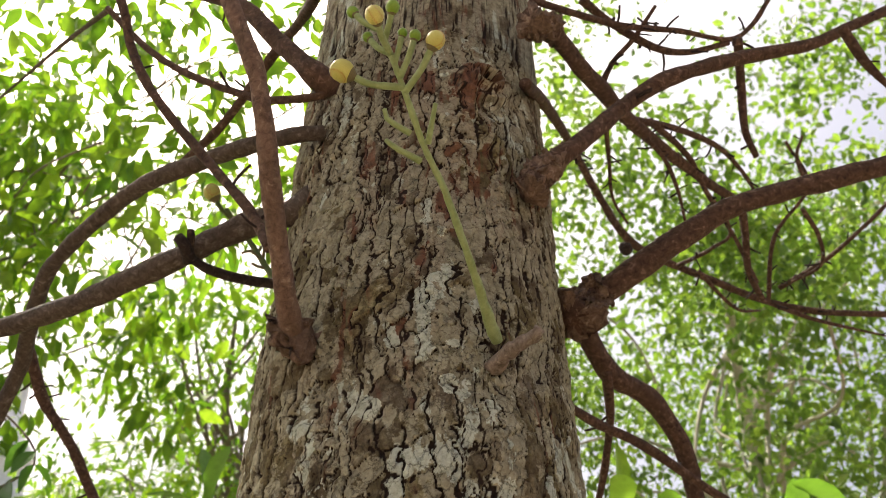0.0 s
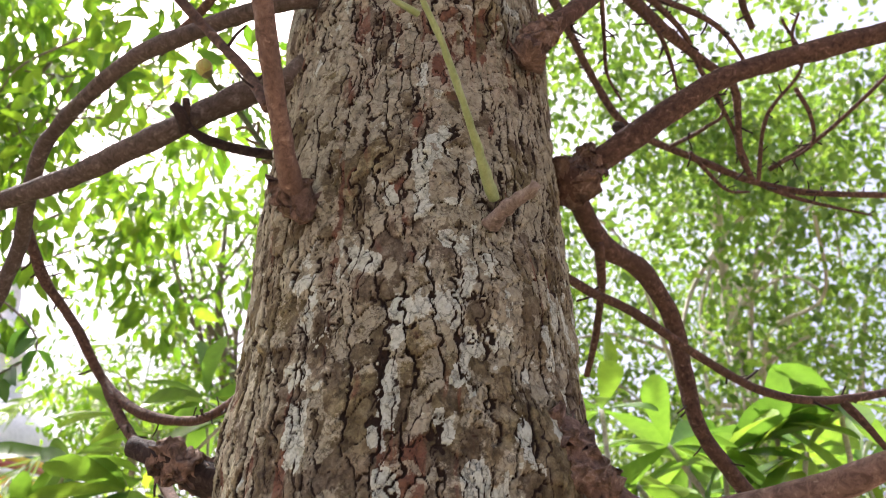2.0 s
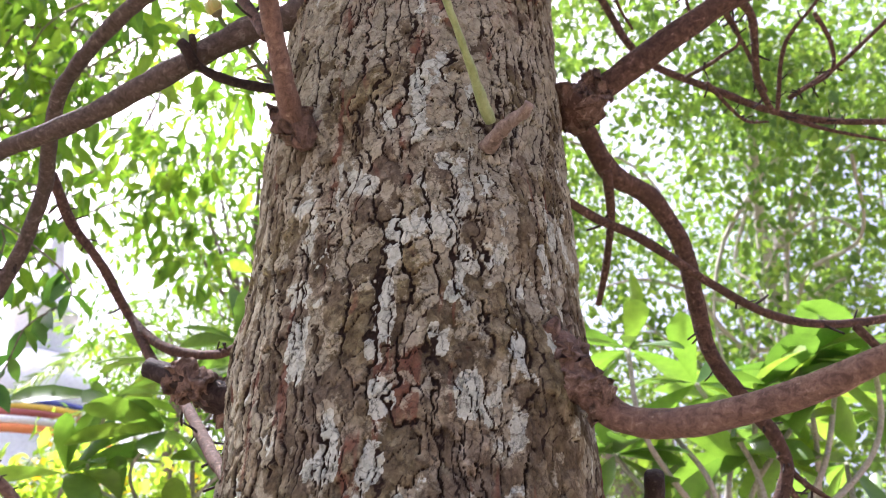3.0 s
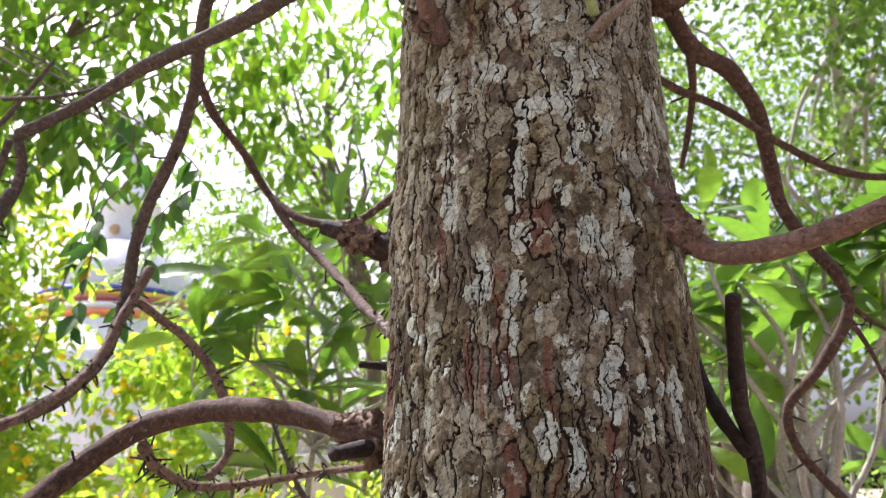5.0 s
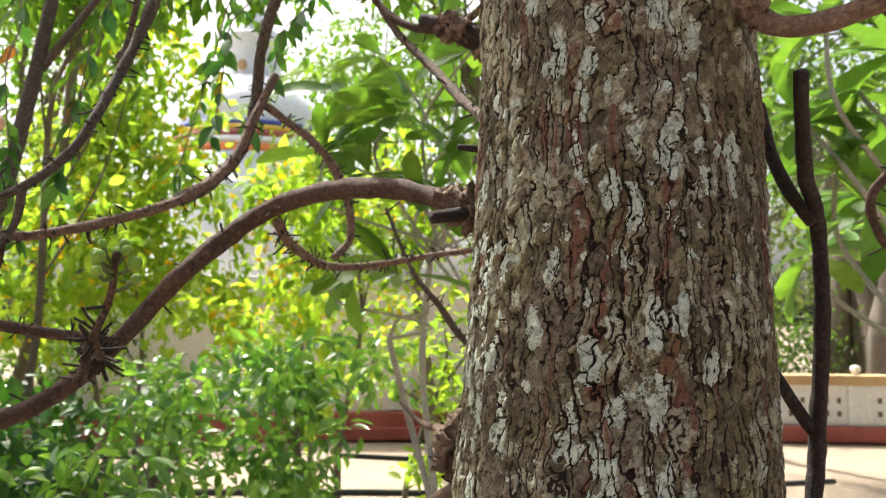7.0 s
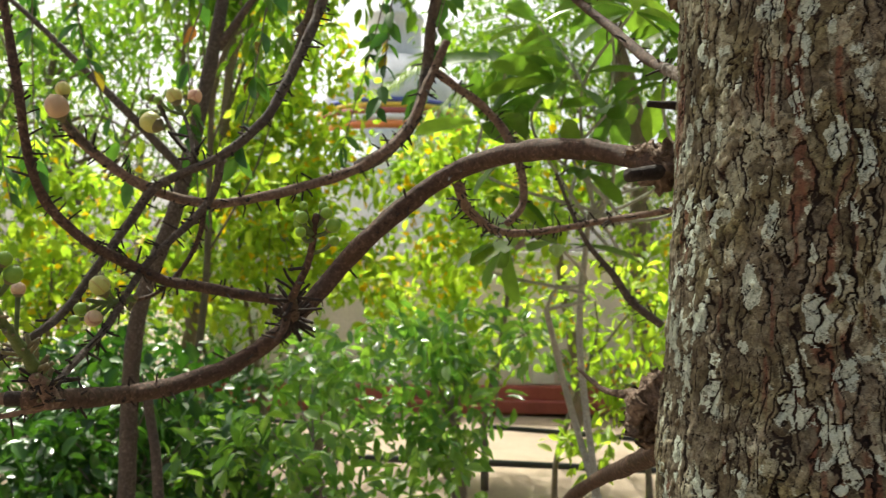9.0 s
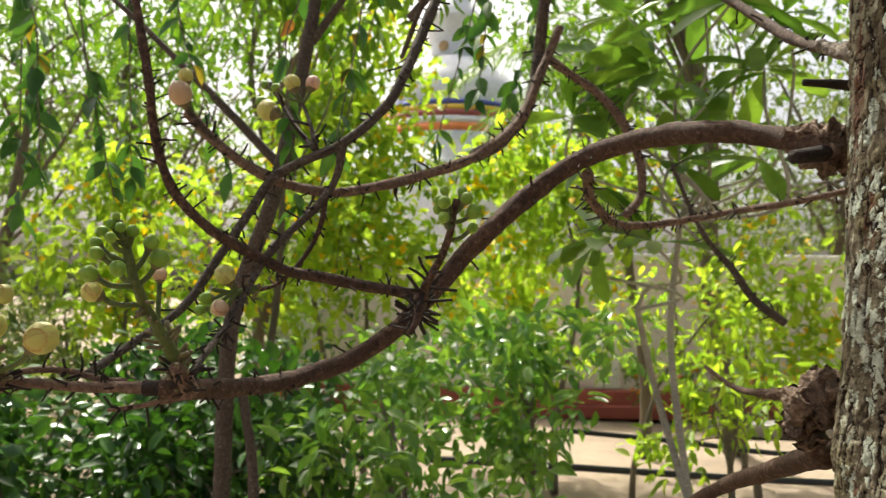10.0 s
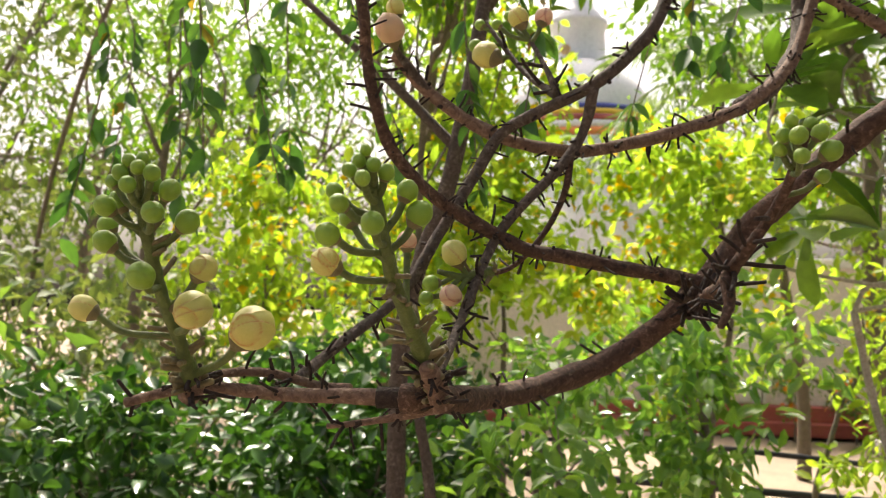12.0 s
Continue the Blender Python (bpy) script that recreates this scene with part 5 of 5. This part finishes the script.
# low glossy bushes
for base, center, radii, n, seed in (((-2.75, 2.4, 0), (-2.75, 2.35, 0.75), (0.65, 0.6, 0.55), 95, 1.5), ((-3.6, 1.9, 0), (-3.6, 1.9, 0.7), (0.9, 0.7, 0.5), 110, 3.5), ((-3.3, 3.0, 0), (-3.3, 3.0, 0.9), (0.8, 0.5, 0.45), 90, 5.5)):
    reseed(int(seed * 10) + 400)
    c, m = crown_at(center, radii, n, 24, 0.16, 0.082, 0.55, "oval", LEAF_GLOSSY, 0.2, 0.46, seed)
    tree("glossy_bush", "dense bush with small glossy dark green leaves", base, (center[0], center[1], 0.25), c, 0.03, FAR_WOOD, [m], 3, 0.003, "glossy bushes", "bush")


c, m = crown_at((-1.85, 2.55, 0.86), (0.6, 0.5, 0.42), 32, 22, 0.15, 0.08, 0.52, "oval", LEAF_BUSH_LIT, 0.2, 0.44, 28.5)
tree("leafy_bush", "sunlit bush with shiny mid-green leaves", (-1.85, 2.6, 0), (-1.85, 2.6, 0.25), c, 0.025, FAR_WOOD, [m], 3, 0.003, "", "bush")
for base, center, radii, n, seed in (((-1.65, 3.3, 0), (-1.62, 3.3, 1.13), (0.5, 0.42, 0.44), 48, 8.5), ((-2.4, 3.6, 0), (-2.38, 3.6, 1.0), (0.58, 0.42, 0.42), 34, 18.5)):
    reseed(int(seed * 10) + 450)
    c, m = crown_at(center, radii, n, 16, 0.17, 0.095, 0.46, "oval", LEAF_BUSH_LIT, 0.25, 0.52, seed)
    tree("leafy_bush", "sunlit bush with shiny pointed mid-green leaves", base, (center[0], center[1], 0.3), c, 0.018, FAR_WOOD, [m], 5, 0.003, "leafy bushes", "bush")
reseed(455)
c, m = crown_at((-0.95, 4.3, 1.1), (0.7, 0.5, 0.6), 36, 18, 0.18, 0.085, 0.42, "oval", LEAF_LIME, 0.3, 0.46, 10.5)
tree("low_shrub", "thin sunlit shrub with small leaves and brown stems", (-0.9, 4.3, 0), (-0.92, 4.3, 0.4), c, 0.02, FAR_WOOD, [m], 2, 0.003, "", "shrub")


def frangipani(base, knees, tips, label, leaf_len=0.2, per=9, thick=0.026):
    """Pale stems that fork from a few knees, each tip with a rosette of big oblong leaves."""
    t = thing("frangipani", label, "tree", base, "frangipani trees")
    inv = Matrix.Translation(-Vector(base))
    b, knees, tips = np.asarray(base, float), np.asarray(knees, float), np.asarray(tips, float)
    hub = b * 0.5 + knees.mean(0) * 0.5
    lines = [([b - np.array([0, 0, 0.05]), b * 0.6 + hub * 0.4 + unit(1)[0] * 0.04, hub], thick * 1.3, thick)]
    used = {int(np.argmin(np.linalg.norm(knees - p, axis=1))) for p in tips}
    for k in knees[sorted(used)]:
        lines.append(([hub, hub * 0.5 + k * 0.5 + unit(1)[0] * 0.09, k], thick * 0.8, thick * 0.6))
    for p in tips:
        k = knees[np.argmin(np.linalg.norm(knees - p, axis=1))]
        m1 = k * 0.6 + p * 0.4 + unit(1)[0] * np.array([0.24, 0.2, 0.1]) - np.array([0, 0, 0.1])
        m2 = k * 0.25 + p * 0.75 + unit(1)[0] * np.array([0.13, 0.13, 0.05]) - np.array([0, 0, 0.05])
        lines.append(([k, m1, m2, p], thick * 0.4, thick * 0.26))
    for pts, r0, r1 in lines:
        v, q, _, _ = tube(pts, [r0, r1], 0.03, 10, 0.12, freq=22)
        part("stem", quads_mesh("stem", v, q, PALE_WOOD), t, "pale smooth stem").matrix_parent_inverse = inv
    ring = unit(len(tips) * per) * np.array([1, 1, 0.55]) + np.array([0, 0, 0.05])
    at_ = np.repeat(tips, per, 0) + ring * 0.015
    ln = leaf_len * rng.uniform(0.65, 1.2, len(at_))
    part("crown", leaf_mesh("crown", at_, ring, ln, ln * 0.36, "broad", LEAF_BIG, 0.16, 0.22, twist=0.35), t, "rosettes of big oblong leaves").matrix_parent_inverse = inv
    return t


reseed(201)
frangipani((-0.8, 2.8, 0), [(-0.92, 2.5, 1.45), (-0.62, 2.55, 1.6), (-0.8, 2.6, 1.75)],
           [(-0.95, 2.2, 2.25), (-0.8, 2.24, 2.17), (-0.63, 2.29, 2.09), (-0.91, 2.27, 1.99), (-0.56, 2.23, 2.36), (-0.74, 2.32, 1.9), (-1.05, 2.23, 2.06), (-0.5, 2.4, 2.19), (-0.45, 2.41, 2.35), (-1.02, 2.4, 1.68), (-0.81, 2.28, 1.66), (-0.7, 2.5, 2.5), (-0.55, 2.6, 1.95), (-0.95, 2.5, 2.45)],
           "frangipani with pale forking stems and big oblong leaves", 0.21, 10, 0.017)
reseed(202)
frangipani((0.8, 2.95, 0), [(0.45, 2.75, 1.15), (1.1, 2.8, 1.2), (0.8, 2.75, 1.42)],
           [(0.51, 2.53, 2.46), (0.72, 2.58, 2.36), (0.89, 2.6, 2.33), (1.01, 2.65, 2.23), (0.83, 2.67, 2.17), (1.15, 2.6, 2.34), (1.18, 2.7, 2.13), (0.62, 2.63, 2.25), (1.05, 2.56, 2.42), (1.26, 2.54, 2.48), (0.55, 2.7, 2.0), (0.45, 2.6, 2.15), (0.7, 2.9, 1.95), (0.5, 2.9, 1.75)],
           "frangipani with bare pale stems below big leaves", 0.27, 10, 0.03)
reseed(203)
frangipani((1.5, 4.0, 0), [(1.25, 3.8, 1.3), (1.7, 3.9, 1.4)], np.array([1.45, 3.8, 2.15]) + unit(9) * np.array([0.75, 0.4, 0.5]), "frangipani with pale stems and big leaves", 0.27, 13)


def sapling():
    t = thing("sapling", "thin brown sapling with a few lime-green leaves", "sapling", (-1.432, 4.274, 0))
    inv = Matrix.Translation((1.432, -4.274, 0))
    tips = []
    for pts, r in SAPLING:
        v, q, line, _ = tube(pts, [r, r * 0.5], 0.02, 8, 0.08, freq=20)
        part("stem", quads_mesh("stem", v, q, FAR_WOOD), t).matrix_parent_inverse = inv
        tips.append(line[-1])
    c = np.vstack([p + unit(5) * 0.16 for p in tips[1:]])
    part("crown", crown_leaves("crown", c, 14, 0.16, 0.07, 0.45, "oval", LEAF_LIME, 0.3), t).matrix_parent_inverse = inv


SAPLING = (([(-1.432, 4.274, -0.05), (-1.432, 4.274, 0.535), (-1.37, 4.295, 0.798), (-1.307, 4.319, 1.03)], 0.022), ([(-1.307, 4.319, 1.03), (-1.406, 4.242, 1.122), (-1.509, 4.166, 1.192), (-1.575, 4.111, 1.304)], 0.012), ([(-1.307, 4.319, 1.03), (-1.206, 4.375, 1.195), (-1.108, 4.43, 1.337), (-1.011, 4.486, 1.479)], 0.012), ([(-1.255, 4.347, 1.124), (-1.214, 4.36, 1.308), (-1.22, 4.341, 1.477)], 0.01))
reseed(204)
sapling()

# marigold plants and stone slabs at the foot of the wall
for k, (x, y) in enumerate(((-2.9, 10.0), (-2.3, 10.2), (-1.7, 10.5), (-1.1, 10.8), (-0.5, 11.0))):
    reseed(210 + k)
    c, m = crown_at((x, y, 0.55), (0.3, 0.22, 0.32), 26, 22, 0.13, 0.06, 0.45, "small", LEAF_SMALL, 0.2, 0.4, k * 1.0)
    fl = crown_leaves("crown", c[::2], 5, 0.14, 0.06, 0.85, "small", MARIGOLD, 0.0)
    tree("marigold_plant", "bushy plant with orange flowers by the wall", (x, y, 0), (x, y, 0.2), c, 0.01, FAR_WOOD, [m, fl], 6, 0.003, "marigold plants", "plant")
slab = at(thing("stone_slab", "flat grey stone slab lying on the sand", "slab", group="stone slabs"), -1.35, 10.0, 0, 20)
part("block", box(1.5, 0.5, 0.14, STONE, 0.02), slab)
copy_thing(slab, pose(0.2, 10.5, 0, 0, 0, 14))
copy_thing(slab, pose(-0.4, 10.5, 0, 0, 0, 26))


# young tree behind the flower stalks
def young_tree():
    t = thing("young_tree", "slender grey-brown young tree with two stems", "tree", (-1.68, 1.36, 0))
    inv = Matrix.Translation((1.68, -1.36, 0))
    for pts, r in (([(-1.68, 1.36, -0.05), (-1.67, 1.36, 0.96), (-1.64, 1.35, 1.42), (-1.54, 1.38, 1.74), (-1.51, 1.48, 2.22), (-1.5, 1.6, 2.9), (-1.5, 1.7, 3.6)], [0.026, 0.02, 0.012]),
                   ([(-1.62, 1.38, -0.05), (-1.58, 1.38, 0.9), (-1.62, 1.37, 1.25)], [0.02, 0.017, 0.012]),
                   ([(-1.53, 1.4, 1.8), (-1.7, 1.3, 2.0), (-1.95, 1.2, 2.25), (-2.2, 1.2, 2.4)], [0.013, 0.008, 0.005]),
                   ([(-1.51, 1.48, 2.15), (-1.3, 1.5, 2.4), (-1.15, 1.5, 2.6)], [0.012, 0.008, 0.005])):
        v, q, _, _ = tube(pts, r, 0.02, 10, 0.08, freq=20)
        part("stem", quads_mesh("stem", v, q, BRANCH_GREY), t).matrix_parent_inverse = inv
    return t


reseed(220)
young_tree()


def hanging_twigs():
    """Thin drooping twigs with pointed leaves that hang in front of the shrubs."""
    t = thing("drooping_tree", "drooping twigs with dark green pointed leaves", "tree", (-6.8, 3.2, 0))
    inv = Matrix.Translation((6.8, -3.2, 0))
    v, q, _, _ = tube([(-6.8, 3.2, -0.05), (-6.4, 3.0, 1.8), (-4.6, 2.4, 3.1), (-2.1, 1.4, 3.1)], [0.02, 0.015, 0.01], 0.06, 10, 0.1, freq=12)
    pieces = [(v, q)]
    at_, way = [], []
    for x, y, z, drop in ((-1.95, 0.95, 2.25, 0.5), (-1.8, 1.0, 2.2, 0.42), (-2.15, 1.1, 2.3, 0.45), (-1.65, 1.15, 2.25, 0.4), (-1.45, 1.3, 2.2, 0.42), (-1.3, 1.4, 2.3, 0.4), (-2.3, 1.0, 2.2, 0.5), (-1.05, 1.6, 2.35, 0.35), (-2.0, 1.3, 2.4, 0.5), (-2.5, 1.2, 2.3, 0.5), (-1.15, 1.75, 2.5, 0.5), (-1.75, 0.85, 2.1, 0.3), (-0.95, 1.7, 2.35, 0.3)):
        top, end = np.array([x, y, z]), np.array([x + rng.normal(0, 0.06), y + rng.normal(0, 0.06), z - 1.2 * drop])
        v, q, line, _ = tube([np.array([-2.1, 1.4, 3.1]), top + np.array([0, 0, 0.12]), top - np.array([0, 0, drop * 0.3]), end], [0.006, 0.003, 0.0015], 0.03, 6, 0.05)
        pieces.append((v, q))
        low = line[line[:, 2] < z + 0.1]
        pick = low[rng.integers(0, len(low), 26)]
        at_.append(pick)
        w = unit(26) * np.array([0.8, 0.8, 0.3])
        w[:, 2] -= 0.75
        way.append(w)
    part("trunk", quads_mesh("trunk", *join(pieces), FAR_WOOD), t).matrix_parent_inverse = inv
    at_, way = np.vstack(at_), np.vstack(way)
    ln = 0.072 * rng.uniform(0.6, 1.15, len(at_))
    k = rng.random(len(at_)) < 0.98
    part("crown", leaf_mesh("crown", at_[k], way[k], ln[k], ln[k] * 0.45, "long", LEAF_HANG, 0.2, 0.15), t).matrix_parent_inverse = inv
    part("crown", leaf_mesh("crown", at_[~k], way[~k], 0.6 * ln[~k], ln[~k] * 0.32, "long", LEAF_OLD, 0.4, 0.4), t, "withered yellow and brown leaves").matrix_parent_inverse = inv
    return t


reseed(221)
hanging_twigs()


def palm(base, height, label):
    t = thing("coconut_palm", label, "palm", base)
    inv = Matrix.Translation(-Vector(base))
    b = np.asarray(base, float)
    top = b + np.array([0.3, 0, height])
    v, q, _, _ = tube([b, b + np.array([0.25, 0, height * 0.5]), top], [0.17, 0.13, 0.11], 0.15, 12, 0.05, freq=6)
    part("trunk", quads_mesh("trunk", v, q, FAR_WOOD), t).matrix_parent_inverse = inv
    for k in range(16):
        az, el = k * 2.4, 0.9 - 1.2 * (k % 5) / 4
        d = np.array([math.cos(az) * math.cos(el), math.sin(az) * math.cos(el), math.sin(el)])
        tip = top + d * 2.6 + np.array([0, 0, -1.1])
        rv, rq, line, _ = tube([top, top + d * 1.3 + np.array([0, 0, 0.15]), tip], [0.025, 0.015, 0.006], 0.06, 6, 0.02)
        f = part("frond", quads_mesh("frond", rv, rq, LEAF_PALM), t)
        f.matrix_parent_inverse = inv
        at_ = np.repeat(line[4:], 2, 0)
        side = np.cross(d, (0, 0, 1.0))
        way = np.tile(np.stack([side, -side]), (len(line) - 4, 1)) + d * 0.5 + np.array([0, 0, -0.55]) + unit(len(at_)) * 0.12
        ln = 0.62 * np.repeat(np.sin(np.linspace(0.5, 3.0, len(line) - 4)), 2) + 0.06
        lf = part("leaflet", leaf_mesh("leaflet", at_, way, ln, np.full(len(at_), 0.045), "small", LEAF_PALM, 0.2, 0.3), f)
    return t


reseed(222)
palm((-5.2, 13.6, 0), 5.4, "coconut palm with arching feathery fronds")


def gate_pillar():
    p = at(thing("gate_pillar", "square white pillar with a flat cap behind the balustrade", "pillar"), 3.72, 12.4, 0, 8)
    part("shaft", box(0.5, 0.5, 1.25, WHITEWASH, 0.015), p)
    c = part("cap", box(0.72, 0.72, 0.12, WHITEWASH, 0.02), p)
    c.location = (0, 0, 1.252)
    return p


gate_pillar()


# old banyan stem behind the balustrade
def banyan():
    t = thing("banyan", "thick grey banyan stem with hanging roots", "tree", (3.1, 14.2, 0))
    inv = Matrix.Translation((-3.1, -14.2, 0))
    for k in range(9):
        x, y = 3.1 + rng.normal(0, 0.35), 14.2 + rng.normal(0, 0.25)
        v, q, _, _ = tube([(x, y, -0.1), (x + rng.normal(0, 0.1), y, 1.6), (3.1 + rng.normal(0, 0.5), 14.2, 4.5)], [0.22, 0.15, 0.12], 0.12, 10, 0.2, freq=3)
        part("stem", quads_mesh("stem", v, q, FAR_WOOD), t).matrix_parent_inverse = inv
    return t


reseed(223)
banyan()

# far trees all round; those behind the camera are unseen, added to cut skylight
for k, (x, y, s) in enumerate(((-16, 9, 1.15), (-15, 15, 1.1), (-4, 21, 1.1), (4, 20, 1.0), (12, 15, 1.1), (-17, 2, 1.0), (15, 6, 1.0), (-13, 5.5, 1.1), (-11, 3.0, 0.9), (9, 10, 0.9), (-8, -12, 1.1), (6, -13, 1.1), (-16, -5, 1.0), (15, -4, 1.0), (0, -15, 1.0), (-1.2, 16.5, 1.1), (1.4, 17.5, 1.0))):
    reseed(500 + k)
    c, m = crown_at((x, y, 4.2 * s), (3.8 * s, 3.0 * s, 3.0 * s), 110 if y > 1 else 40, 28, 0.75, 0.19, 0.5, "small", LEAF_FAR, 0.3, 0.44, k * 2.0)
    tree("garden_tree", "hazy green tree at the edge of the garden", (x, y, 0), (x, y, 2.0 * s), c, 0.16, FAR_WOOD, [m], 8, group="far garden trees")
for k, (x, y) in enumerate(((1.6, 14.6), (2.6, 15.6), (4.2, 14.4), (-5.6, 2.6), (-4.9, 0.7), (-9, 6.5), (-7.5, 8.5), (-10.5, 4.0), (5.5, 7.5), (7.0, 5.0), (0.3, 13.8), (-12, 7.5))):
    reseed(600 + k)
    c, m = crown_at((x, y, 1.0), (1.6, 1.2, 1.0), 80, 26, 0.4, 0.11, 0.5, "small", LEAF_FAR if k % 2 else LEAF_SMALL, 0.25, 0.4, k * 3.0)
    tree("garden_shrub", "rounded green garden shrub", (x, y, 0), (x, y, 0.4), c, 0.04, FAR_WOOD, [m], 6, group="garden shrubs", category="shrub")
